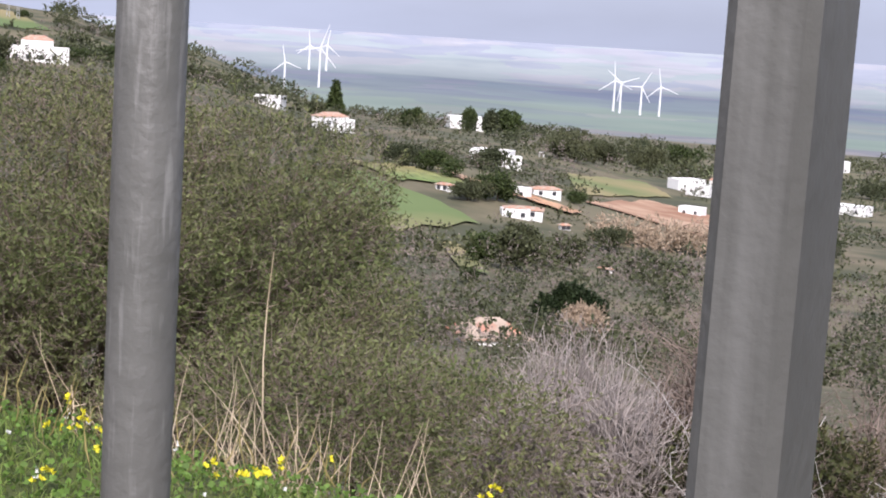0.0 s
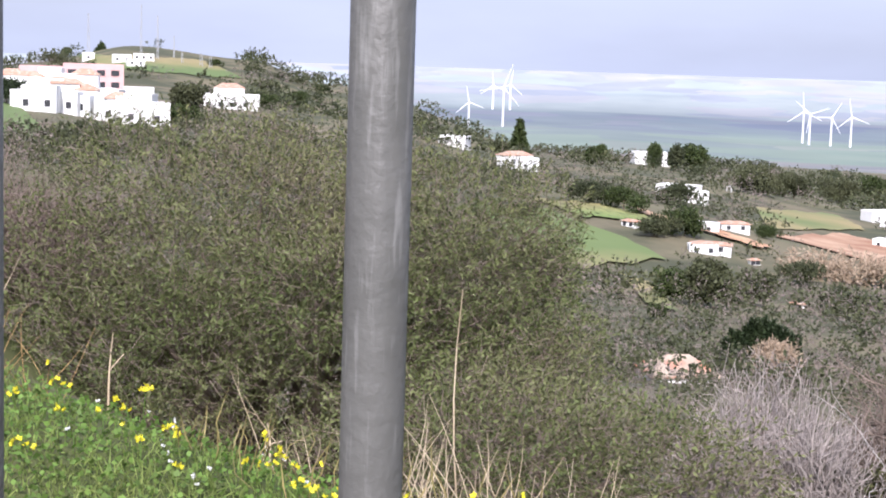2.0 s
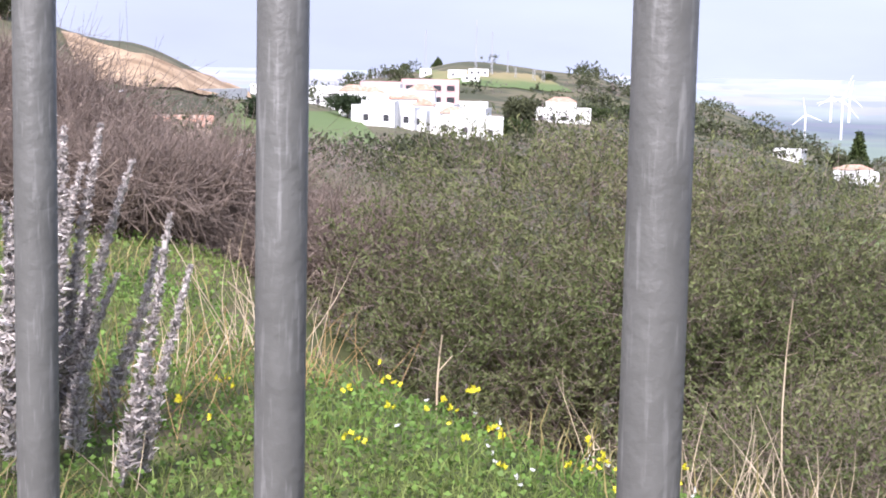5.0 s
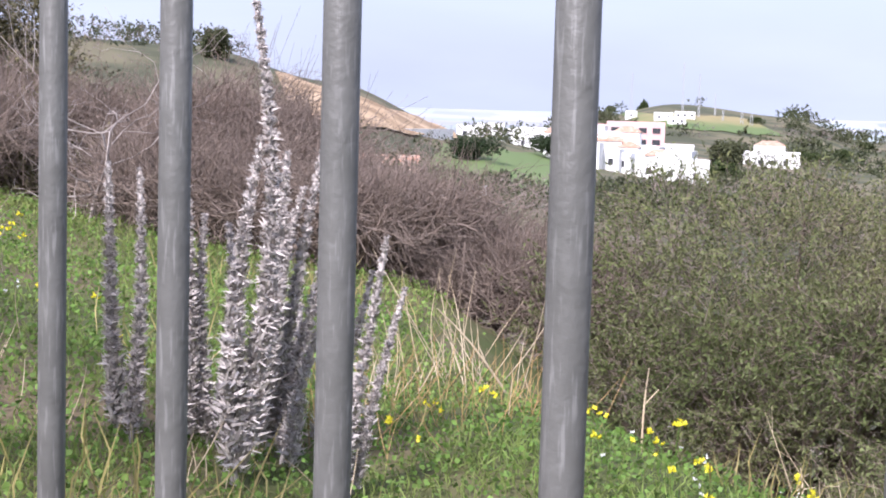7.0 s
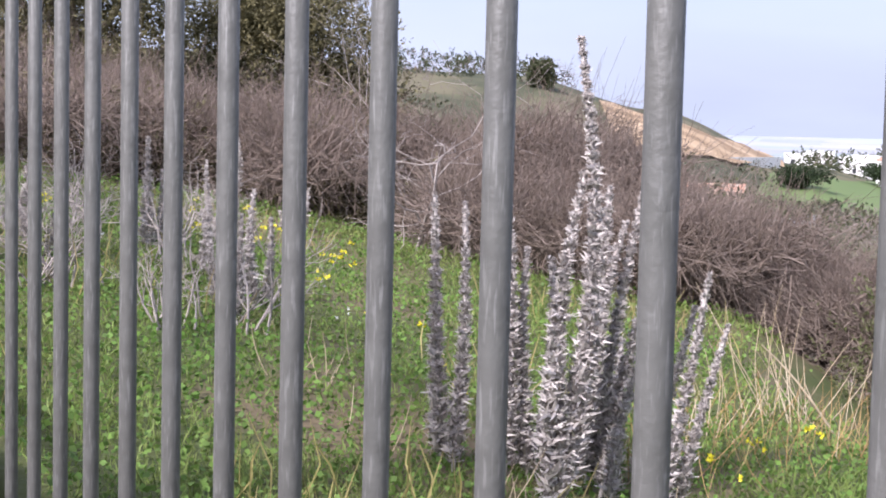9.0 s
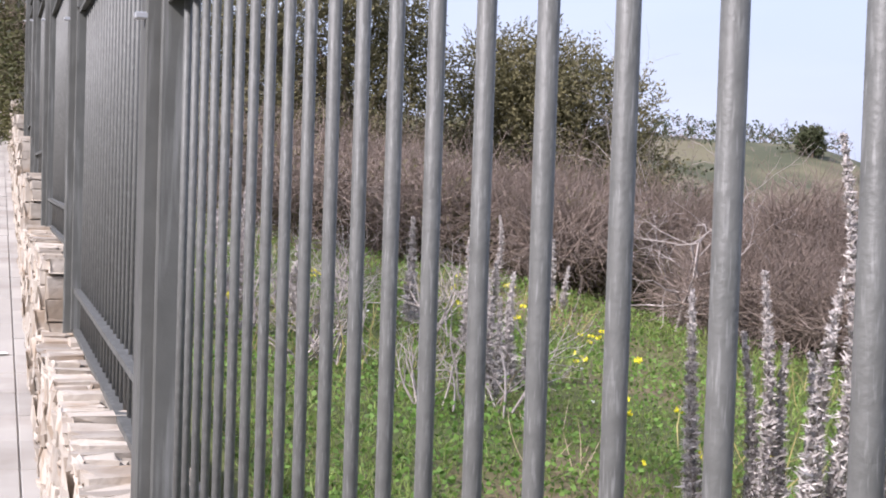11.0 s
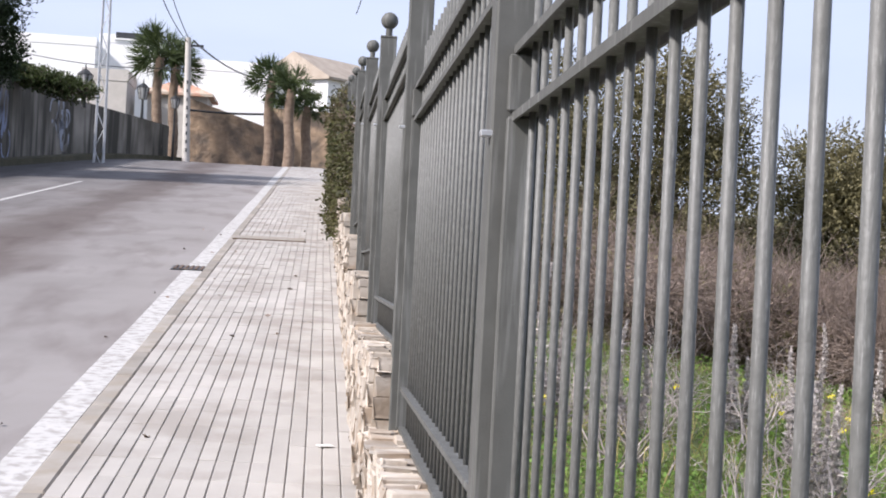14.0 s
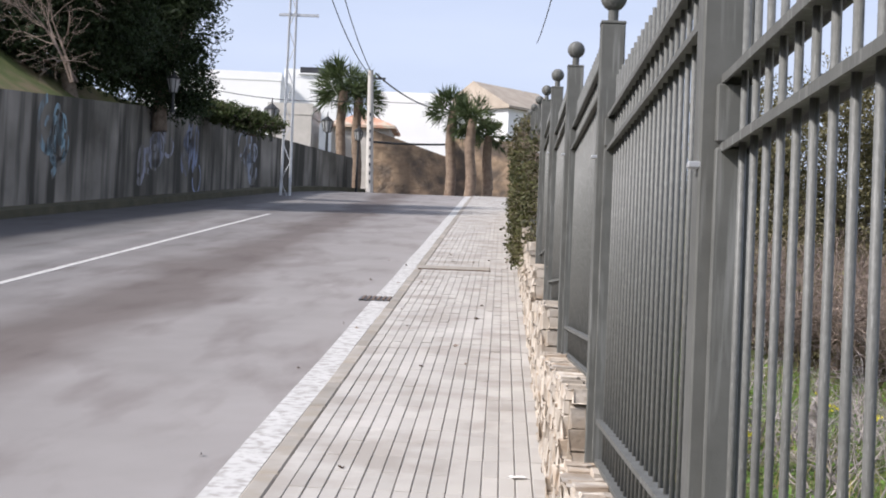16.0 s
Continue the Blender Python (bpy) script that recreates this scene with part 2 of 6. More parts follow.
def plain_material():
    """The far plain: a patchwork of crops, fallow and woodland, field by field, with distance haze put into the colour.
    """
    m = mat("hazed_far_fields", (0.85, 0.87, 0.9), (1.0, 1.0, 1.0), scale=0.006, rough=1.0, bump=0, spread=0.4, spec=0.0)
    n, l = m.node_tree.nodes, m.node_tree.links
    b = n["Principled BSDF"]
    co = n.new("ShaderNodeNewGeometry").outputs["Position"]
    wr = n.new("ShaderNodeTexNoise")
    wr.inputs["Scale"].default_value, wr.inputs["Detail"].default_value = 0.004, 4
    l.new(co, wr.inputs["Vector"])
    wm = n.new("ShaderNodeVectorMath")
    wm.operation = "MULTIPLY_ADD"
    wm.inputs[1].default_value = (420, 420, 0)
    l.new(wr.outputs["Color"], wm.inputs[0])
    l.new(co, wm.inputs[2])
    vo = n.new("ShaderNodeTexVoronoi")
    vo.inputs["Scale"].default_value = 0.0055
    l.new(wm.outputs[0], vo.inputs["Vector"])
    # fields, woods, downs by distance from the hill; painted haze pales and blues them
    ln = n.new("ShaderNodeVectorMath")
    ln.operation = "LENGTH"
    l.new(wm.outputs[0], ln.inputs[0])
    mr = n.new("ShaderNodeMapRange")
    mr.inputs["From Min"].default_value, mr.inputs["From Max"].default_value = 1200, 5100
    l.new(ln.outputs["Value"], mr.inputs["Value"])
    hazy_belts = n.new("ShaderNodeValToRGB")
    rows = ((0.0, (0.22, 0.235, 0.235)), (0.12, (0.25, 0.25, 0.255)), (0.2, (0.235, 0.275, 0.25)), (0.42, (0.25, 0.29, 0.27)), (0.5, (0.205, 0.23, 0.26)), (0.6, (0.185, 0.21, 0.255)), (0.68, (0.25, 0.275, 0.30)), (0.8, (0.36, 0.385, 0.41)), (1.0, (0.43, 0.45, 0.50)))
    stops(hazy_belts, rows)
    l.new(mr.outputs["Result"], hazy_belts.inputs["Fac"])
    tint = n.new("ShaderNodeValToRGB")
    tint.color_ramp.interpolation = "CONSTANT"
    kinds = ((0.0, (0.98, 1.02, 0.95)), (0.32, (1.04, 1.0, 0.97)), (0.5, (0.92, 0.93, 0.96)), (0.66, (0.99, 1.05, 0.97)), (0.82, (1.12, 1.07, 1.03)), (0.92, (0.82, 0.86, 0.9)))
    stops(tint, kinds)
    l.new(vo.outputs["Color"], tint.inputs["Fac"])
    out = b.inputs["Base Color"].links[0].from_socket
    for q in (hazy_belts, tint):
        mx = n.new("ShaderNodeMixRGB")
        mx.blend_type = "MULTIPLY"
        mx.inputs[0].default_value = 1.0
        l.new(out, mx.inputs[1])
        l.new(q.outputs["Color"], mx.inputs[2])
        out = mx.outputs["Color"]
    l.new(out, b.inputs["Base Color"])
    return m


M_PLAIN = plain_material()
M_SAND = mat("sandy_render", (0.55, 0.42, 0.30), (0.66, 0.54, 0.42), scale=1.0, bump=0.2, fine=10)
M_BROKENTILE = mat("broken_roof_tile", (0.36, 0.28, 0.21), (0.46, 0.37, 0.29), scale=1.0, bump=0.5, fine=6, c3=(0.48, 0.17, 0.10), scale3=0.6, amount3=0.34)
M_TURB = mat("turbine_white", (0.66, 0.67, 0.69), (0.70, 0.71, 0.73), rough=0.4, bump=0)


# ---- mesh tools ----
def mesh_of(name, verts, faces, material, smooth=False, flat=False):
    """A mesh from arrays; all faces have the same number of corners."""
    verts, faces = np.asarray(verts, np.float32), np.asarray(faces, np.int32)
    me = bpy.data.meshes.new(name)
    k = faces.shape[1]
    me.vertices.add(len(verts))
    me.vertices.foreach_set("co", verts.ravel())
    me.loops.add(faces.size)
    me.loops.foreach_set("vertex_index", faces.ravel())
    me.polygons.add(len(faces))
    me.polygons.foreach_set("loop_start", np.arange(0, faces.size, k, dtype=np.int32))
    me.update(calc_edges=True)
    me.validate()
    if smooth or flat:
        me.polygons.foreach_set("use_smooth", np.full(len(faces), smooth, bool))
    me.materials.append(material)
    return me


def bm_mesh(name, bm, material, smooth=False):
    me = bpy.data.meshes.new(name)
    bm.to_mesh(me)
    bm.free()
    me.materials.append(material)
    if smooth:
        for p in me.polygons:
            p.use_smooth = True
    return me


def part(name, bm, material, parent=None, label="", smooth=False):
    """Links a bmesh or mesh as one object, under a thing or a part of it."""
    me = bm_mesh(name, bm, material, smooth) if isinstance(bm, bmesh.types.BMesh) else bm
    ob = new(name, me)
    if parent:
        ob.parent = parent
    return tagged(ob, label)


def thing(name, label, category, group="", kind="", at=(0, 0, 0)):
    ob = new(name)
    ob.location = at
    return tagged(ob, label, category, group, kind)


def box(bm, cx, cy, cz, sx, sy, sz, bevel=0.0, rz=0.0):
    """A box by its centre and sizes, edges rounded by bevel."""
    made = bmesh.ops.create_cube(bm, size=1.0, matrix=pose(cx, cy, cz, 0, 0, rz) @ Matrix.Diagonal((sx, sy, sz, 1)))
    if bevel:
        edges = list({e for v in made["verts"] for e in v.link_edges})
        bmesh.ops.bevel(bm, geom=edges, offset=bevel, segments=1, affect="EDGES", profile=0.5)
    return bm


def boxed(*a, **k):
    return box(bmesh.new(), *a, **k)


def sticks(p0, p1, r0, r1, sides=3):
    """Tapered prisms from p0 to p1, as arrays of corners and quads."""
    p0, p1 = np.asarray(p0, float), np.asarray(p1, float)
    n = len(p0)
    d = p1 - p0
    d /= np.maximum(np.linalg.norm(d, axis=1, keepdims=True), 1e-9)
    ref = np.where(np.abs(d[:, 2:3]) > 0.9, np.array([[1.0, 0, 0]]), np.array([[0, 0, 1.0]]))
    u = np.cross(d, ref)
    u /= np.maximum(np.linalg.norm(u, axis=1, keepdims=True), 1e-9)
    w = np.cross(d, u)
    ang = np.arange(sides) * 2 * np.pi / sides
    ring = u[:, None, :] * np.cos(ang)[None, :, None] + w[:, None, :] * np.sin(ang)[None, :, None]
    r0 = np.broadcast_to(np.asarray(r0, float), (n,))[:, None, None]
    r1 = np.broadcast_to(np.asarray(r1, float), (n,))[:, None, None]
    v = np.concatenate([p0[:, None] + ring * r0, p1[:, None] + ring * r1], 1).reshape(-1, 3)
    i = np.arange(sides)
    q = np.stack([i, (i + 1) % sides, (i + 1) % sides + sides, i + sides], 1)
    f = (q[None] + (np.arange(n) * 2 * sides)[:, None, None]).reshape(-1, 4)
    return v, f


def leaves(pos, way, size, width, rng, curl=0.2):
    """Pointed leaves as folded quads: base at pos, along way, of that length and width."""
    n = len(pos)
    way = way / np.maximum(np.linalg.norm(way, axis=1, keepdims=True), 1e-9)
    side = np.cross(way, rng.normal(size=(n, 3)))
    side /= np.maximum(np.linalg.norm(side, axis=1, keepdims=True), 1e-9)
    up = np.cross(side, way)
    s = np.broadcast_to(np.asarray(size, float), (n,))[:, None]
    w = np.broadcast_to(np.asarray(width, float), (n,))[:, None]
    mid = pos + way * s * 0.5 + up * s * curl * 0.5
    v = np.stack([pos, mid + side * w * 0.5, pos + way * s - up * s * curl * 0.3, mid - side * w * 0.5], 1).reshape(-1, 3)
    f = np.arange(n * 4).reshape(-1, 4)
    return v, f


def join(*meshes):
    vs, fs, k = [], [], 0
    for v, f in meshes:
        vs.append(v)
        fs.append(f + k)
        k += len(v)
    return np.concatenate(vs), np.concatenate(fs)


def ball_points(n, rng):
    d = rng.normal(size=(n, 3))
    return d / np.linalg.norm(d, axis=1, keepdims=True)


def tree_sticks(rng, base, height, spread, stems=5, depth=4, r=0.03, lean=0.5, kids=3, droop=0.0, wig=0.25):
    """A branching shrub: arrays of segments p0, p1, r0, r1, and the tips with their ways."""
    p0, p1, ra, rb, tips = [], [], [], [], []

    def grow(p, d, length, rad, level):
        segs = 3
        for _ in range(segs):
            d = d + rng.normal(size=3) * wig * 0.5
            d[2] -= droop
            d = d / np.linalg.norm(d)
            q = p + d * length / segs
            p0.append(p), p1.append(q), ra.append(rad), rb.append(rad * 0.82)
            p, rad = q, rad * 0.82
            if level < depth and rng.random() < 0.75:
                e = d + rng.normal(size=3) * lean
                grow(q, e / np.linalg.norm(e), length * rng.uniform(0.5, 0.75), rad * 0.65, level + 1)
        if level >= depth - 1:
            tips.append((p, d))
        if level < depth:
            for _ in range(kids - 1):
                e = d + rng.normal(size=3) * lean
                grow(p, e / np.linalg.norm(e), length * rng.uniform(0.5, 0.8), rad * 0.7, level + 1)

    for _ in range(stems):
        a = rng.uniform(0, 2 * np.pi)
        d = np.array([math.cos(a) * spread, math.sin(a) * spread, 1.0]) * (1, 1, rng.uniform(0.6, 1.2))
        grow(np.array(base, float) + np.append(rng.normal(size=2) * 0.06, 0), d / np.linalg.norm(d), height * 0.45, r, 1)
    return np.array(p0), np.array(p1), np.array(ra), np.array(rb), tips


# ---- the lie of the land ----
EYE = 1.6
RADII = np.log(np.array([12.0, 30, 90, 200, 340, 600, 900, 1600, 2500, 3600, 4300, 4950]))
# slope of the sight line to the ground, in degrees, out along each bearing
LAND = {
    -180: [-4, -3, -2, -2, -2, -2, -2, -2, -1.5, -1, -0.6, -0.3],
    -20: [0, 5, 6, 6, 5, 3, 2, 1, 0.4, 0.2, 0, -0.2],
    6: [0, 2.2, 4, 4, 3, 2, 1, 0, 0, 0, -0.1, -0.2],
    17: [-2, -0.5, 1.0, 2.3, 2.6, 1.6, 0, -1, -1, -0.8, -0.30, -0.03],
    29: [-4.6, -3.6, -2.6, -1.6, 2.0, -0.4, -2, -2, -1.6, -1.2, -0.50, -0.03],
    34: [-8.0, -6.5, -4.6, -2.8, 0.85, -1.3, -2.4, -2.4, -1.7, -1.3, -0.50, -0.03],
    39.5: [-10.5, -9.0, -6.0, -3.4, -1.05, -1.3, -2.6, -2.4, -1.8, -1.3, -0.50, -0.03],
    43.5: [-13.5, -11, -6.8, -3.6, -1.9, -1.2, -0.3, -2.6, -2.0, -1.4, -0.60, -0.03],
    47: [-15, -12, -7, -3.6, -2.4, -1.2, 0.38, -2.6, -2.0, -1.4, -0.60, -0.03],
    51: [-16, -12.5, -7.6, -4.2, -2.8, -1.6, 0.02, -2.7, -2.1, -1.4, -0.60, -0.03],
    54: [-17, -13.5, -9, -5.4, -3.6, -2.0, -0.8, -2.8, -2.2, -1.5, -0.60, -0.03],
    63: [-18, -16.5, -11.5, -8.2, -4.6, -3.5, -3.2, -3.0, -2.2, -1.5, -0.70, -0.03],
    76: [-18.5, -17, -11.8, -8.6, -6.5, -4.7, -3.8, -3.1, -2.4, -1.6, -0.70, -0.03],
    110: [-18, -16, -11, -8.6, -6.5, -4.7, -3.8, -3.1, -2.4, -1.6, -0.70, -0.03],
    180: [-4, -3, -2, -2, -2, -2, -2, -2, -1.5, -1, -0.6, -0.3],
}
BEARINGS = np.array(sorted(LAND))
SLOPES = np.array([LAND[b] for b in BEARINGS], float)


def street_z(y):
    """Height of the pavement along the street: one in eleven, rounding off at the top."""
    y = np.asarray(y, float)
    k = np.clip((y - 54) / 16, 0, 1)
    return 0.05 + 0.092 * np.minimum(y, 54) + 0.092 * 16 * (k - k * k / 2)


def land_z(x, y):
    x, y = np.asarray(x, float), np.asarray(y, float)
    r = np.maximum(np.hypot(x, y), 0.3)
    az = np.degrees(np.arctan2(x, y))
    lr = np.log(np.clip(r, 12, 4950))
    i = np.clip(np.searchsorted(RADII, lr, "right") - 1, 0, len(RADII) - 2)
    u = (lr - RADII[i]) / (RADII[i + 1] - RADII[i])
    j = np.clip(np.searchsorted(BEARINGS, az, "right") - 1, 0, len(BEARINGS) - 2)
    v = (az - BEARINGS[j]) / (BEARINGS[j + 1] - BEARINGS[j])
    u, v = u * u * (3 - 2 * u), v * v * (3 - 2 * v)
    s = (SLOPES[j, i] * (1 - u) + SLOPES[j, i + 1] * u) * (1 - v) + (SLOPES[j + 1, i] * (1 - u) + SLOPES[j + 1, i + 1] * u) * v
    z = EYE + r * np.tan(np.radians(s))
    # the bank just behind the fence, falling away past its brow
    brow = 3.15 + 0.15 * (y - 2) + 0.7 * np.maximum(y - 5, 0)
    over = np.maximum(x - brow, 0)
    bank = 0.55 + 0.095 * y - 0.12 * x - 0.42 * over * over / (over + 0.5) + 0.035 * np.sin(x * 2.3 + y) * np.sin(y * 1.7)
    k = np.clip((r - 7.0) / 7.0, 0, 1)
    k = k * k * (3 - 2 * k)
    z = bank * (1 - k) + z * k
    # under the street and its side
    st = street_z(y) - 0.35
    w = np.clip((0.55 - x) / 0.2, 0, 1) * np.clip((x + 13.5) / 2.0, 0, 1) * np.clip((75 - y) / 6, 0, 1) * np.clip((y + 40) / 8, 0, 1)
    # the grassy shoulder of the bank
    az, r = np.degrees(np.arctan2(x, y)), np.hypot(x, y)
    lift = 0.17 * np.clip((az - 53) / 13, 0, 1) * np.exp(-((r - 4.0) / 0.55) ** 2)
    return z * (1 - w) + st * w + lift


def bend(az):
    """Trues a bearing read on the site to the plan."""
    return az - float(np.interp(az, [15, 27, 38, 41, 52, 66], [0.03, 0.13, 0.26, 0.42, 0.55, 0.74]))


def polar(az, r):
    """The place on the land at a bearing in degrees and a distance."""
    az = bend(az)
    x, y = r * math.sin(radians(az)), r * math.cos(radians(az))
    return x, y, float(land_z(x, y))


FAR = np.geomspace(9.0, 4900, 700)


def sight(az, el):
    """Where a line of sight at that bearing and slope first meets the land."""
    b = bend(az)
    x, y = FAR * math.sin(radians(b)), FAR * math.cos(radians(b))
    up = np.degrees(np.arctan2(land_z(x, y) - EYE, FAR))
    hit = np.nonzero(up >= el)[0]
    r = float(FAR[hit[0]]) if len(hit) else 4800.0
    return polar(az, r) + (r,)


# ---- ground ----
def build_ground():
    rr = np.concatenate([np.linspace(0.02, 14, 57), np.geomspace(14.6, 4950, 130)])
    aa = np.radians(np.concatenate([np.linspace(-180, -24, 40), np.linspace(-22, 0, 24), np.linspace(0.5, 90, 240), np.linspace(93, 179, 30)]))
    x, y = rr[:, None] * np.sin(aa)[None], rr[:, None] * np.cos(aa)[None]
    z = land_z(x, y)
    n, m = len(rr), len(aa)
    v = np.stack([x, y, z], -1).reshape(-1, 3)
    i, j = np.meshgrid(np.arange(n - 1), np.arange(m), indexing="ij")
    f = np.stack([i * m + j, i * m + (j + 1) % m, (i + 1) * m + (j + 1) % m, (i + 1) * m + j], -1).reshape(-1, 4)
    me = mesh_of("ground", v, f, M_EARTH, smooth=True)
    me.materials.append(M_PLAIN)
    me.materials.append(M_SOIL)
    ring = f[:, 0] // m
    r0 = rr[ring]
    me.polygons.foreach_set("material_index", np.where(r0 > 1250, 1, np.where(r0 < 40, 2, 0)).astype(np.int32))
    tagged(new("ground", me), "green and brown land falling into a wide valley", "ground", kind="structure")


M_SOIL = mat("grassy_soil", (0.06, 0.085, 0.022), (0.12, 0.12, 0.045), scale=1.5, bump=0.8, fine=14, c3=(0.17, 0.13, 0.075), scale3=0.8, amount3=0.35)
build_ground()


def strip(name, edges, ys, dz, material, thick=0.0, label="", category="", kind="structure", parent=None):
    """A ribbon along the street between two side lines (functions of y), dz above the pavement level."""
    v, f = [], []
    for y in ys:
        z = float(street_z(y)) + dz
        a, b = edges(y)
        v += [(a, y, z), (b, y, z), (a, y, z - thick - 0.25), (b, y, z - thick - 0.25)]
    for k in range(len(ys) - 1):
        o = 4 * k
        f += [(o, o + 1, o + 5, o + 4), (o, o + 4, o + 6, o + 2), (o + 1, o + 3, o + 7, o + 5)]
    ob = part(name, mesh_of(name, v, f, material, flat=True), material, parent)
    if label:
        tagged(ob, label, category, kind=kind)
    return ob


KERB_X = -1.155
WALL_X = 0.175
ALONG = np.concatenate([np.arange(-14, 50, 2.0), np.arange(50, 74, 1.0)])


def left_edge(y):
    """The foot of the retaining wall on the far side of the street."""
    return float(np.interp(y, [-14, 8, 30, 52, 63, 75], [-12.4, -11.6, -10.3, -8.5, -6.2, -6.2]))


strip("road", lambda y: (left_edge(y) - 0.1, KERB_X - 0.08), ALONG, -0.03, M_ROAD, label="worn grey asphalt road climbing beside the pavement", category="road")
strip("pavement", lambda y: (KERB_X, WALL_X + 0.1), ALONG, -0.008, M_JOINT, label="pale ribbed tile pavement running uphill along the fence", category="pavement")
strip("edge_line", lambda y: (KERB_X - 0.315 - 0.005 * math.sin(y * 0.9), KERB_X - 0.125 + 0.003 * math.sin(y * 1.3)), np.arange(-10, 62, 0.5), -0.026, M_LINE, label="worn white painted edge line", category="road marking")
strip("centre_line", lambda y: (-5.66, -5.56), np.arange(6, 37, 1.0), -0.026, M_LINE, label="thin white painted centre line", category="road marking")
strip("verge", lambda y: (left_edge(y) - 0.05, left_edge(y) + 0.6), ALONG, 0.14, M_MOSS, label="mossy concrete verge along the retaining wall", category="kerb")


# ---- fence ----
PITCH = 3.03
POST0 = 2.765
STEP = 0.287
RAIL_LO, RAIL_HI, RAIL_BOT, RAIL_FOOT = 1.945, 2.07, 0.915, 0.765
BAR_TOP, POST_TOP = 2.215, 2.424
BAR_GAP = 0.1206


FENCE = thing("fence", "tall grey painted steel fence stepping uphill on a stone wall", "fence")


def fence_part(name, at):
    """An empty that holds one post or one panel of the fence."""
    ob = new(name)
    ob.parent = FENCE
    ob.location = at
    return ob


def fence_post(y, z):
    t = fence_part("fence_post", (0.283, y, z))
    part("shaft", boxed(0, 0, (POST_TOP + RAIL_FOOT - 0.03) / 2, 0.092, 0.092, POST_TOP - RAIL_FOOT + 0.03, bevel=0.004), M_FENCE, t)
    part("cap", boxed(0, 0, POST_TOP + 0.006, 0.096, 0.096, 0.012, bevel=0.003), M_FENCE, t)
    bm = bmesh.new()
    bmesh.ops.create_cone(bm, segments=14, radius1=0.02, radius2=0.02, depth=0.06, cap_ends=True, matrix=pose(0, 0, POST_TOP + 0.035))
    part("neck", bm, M_FENCE, t)
    bm = bmesh.new()
    bmesh.ops.create_uvsphere(bm, u_segments=20, v_segments=14, radius=0.05, matrix=pose(0, 0, POST_TOP + 0.105))
    part("ball", bm, M_FENCE, t, smooth=True)
    part("lug", boxed(-0.05, -0.03, RAIL_LO - 0.03, 0.03, 0.03, 0.012, bevel=0.002), M_GALV, t, "small bare steel hinge lug")
    return t


def bar_mesh(lo, hi):
    bm = bmesh.new()
    bmesh.ops.create_cone(bm, segments=14, radius1=0.0068, radius2=0.0068, depth=hi - lo, cap_ends=True, matrix=pose(0, 0, (lo + hi) / 2))
    return bm_mesh("bar", bm, M_BAR, smooth=True)


def rail_mesh(length, w=0.056, h=0.016):
    """A channel rail: a flat top with two short flanges."""
    a, t = w / 2, 0.005
    outline = [(-a, -h / 2), (-a, h / 2), (a, h / 2), (a, -h / 2), (a - t, -h / 2), (a - t, h / 2 - t), (-a + t, h / 2 - t), (-a + t, -h / 2)]
    bm = bmesh.new()
    ends = [[bm.verts.new((x, y, z)) for x, z in outline] for y in (-length / 2, length / 2)]
    for i in range(8):
        bm.faces.new((ends[0][i], ends[0][(i + 1) % 8], ends[1][(i + 1) % 8], ends[1][i]))
    bm.faces.new(ends[0][::-1])
    bm.faces.new(ends[1])
    bmesh.ops.recalc_face_normals(bm, faces=bm.faces[:])
    return bm_mesh("rail", bm, M_FENCE)


PANEL = PITCH - 0.094
RAIL = rail_mesh(PANEL)
BAR = bar_mesh(RAIL_FOOT + 0.01, BAR_TOP)


def fence_panel(y0, z, stile_at=None):
    """One level panel that begins at y0: four rails, end stiles and round bars through the rails."""
    t = fence_part("fence_panel", (0.3, y0, z))
    for name, h in (("top_rail", RAIL_HI), ("upper_rail", RAIL_LO), ("bottom_rail", RAIL_BOT), ("foot_rail", RAIL_FOOT)):
        r = part(name, RAIL, M_FENCE, t)
        r.location = (0, PANEL / 2, h)
    part("stile", boxed(-0.012, PANEL - 0.012, (RAIL_LO + RAIL_FOOT) / 2, 0.05, 0.022, RAIL_LO - RAIL_FOOT, bevel=0.003), M_FENCE, t)
    part("upper_stile", boxed(-0.012, PANEL - 0.012, (RAIL_LO + RAIL_HI) / 2, 0.05, 0.022, RAIL_HI - RAIL_LO - 0.02, bevel=0.003), M_FENCE, t)
    part("stile", boxed(0, 0.012, (RAIL_LO + RAIL_FOOT) / 2, 0.045, 0.022, RAIL_LO - RAIL_FOOT, bevel=0.003), M_FENCE, t)
    first = (0.2138 - y0) % BAR_GAP
    y = first
    while y < PANEL - 0.03:
        if y > 0.03:
            if stile_at is not None and abs(y0 + y - stile_at) < 0.03:
                part("stile", boxed(0.008, y + 0.0025, (BAR_TOP + RAIL_FOOT) / 2, 0.034, 0.0145, BAR_TOP - RAIL_FOOT, bevel=0.002), M_FENCE, t, "flat steel upright between the round bars")
            else:
                b = part("bar", BAR, M_BAR, t)
                b.location = (0, y, 0)
        y += BAR_GAP
    return t


for k in range(-3, 14):
    fence_post(POST0 + PITCH * k, STEP * k)
    fence_panel(POST0 + PITCH * (k - 1) + 0.047, STEP * k, 0.0932 if k == 0 else None)


# ---- low stone wall under the fence ----
def stone_mesh(rng, s):
    bm = bmesh.new()
    bmesh.ops.create_cube(bm, size=1.0)
    bmesh.ops.bevel(bm, geom=bm.edges[:], offset=0.035, segments=1, affect="EDGES")
    for v in bm.verts:
        v.co += Vector(rng.normal(size=3)) * 0.06
    return bm_mesh("stone", bm, M_STONE)


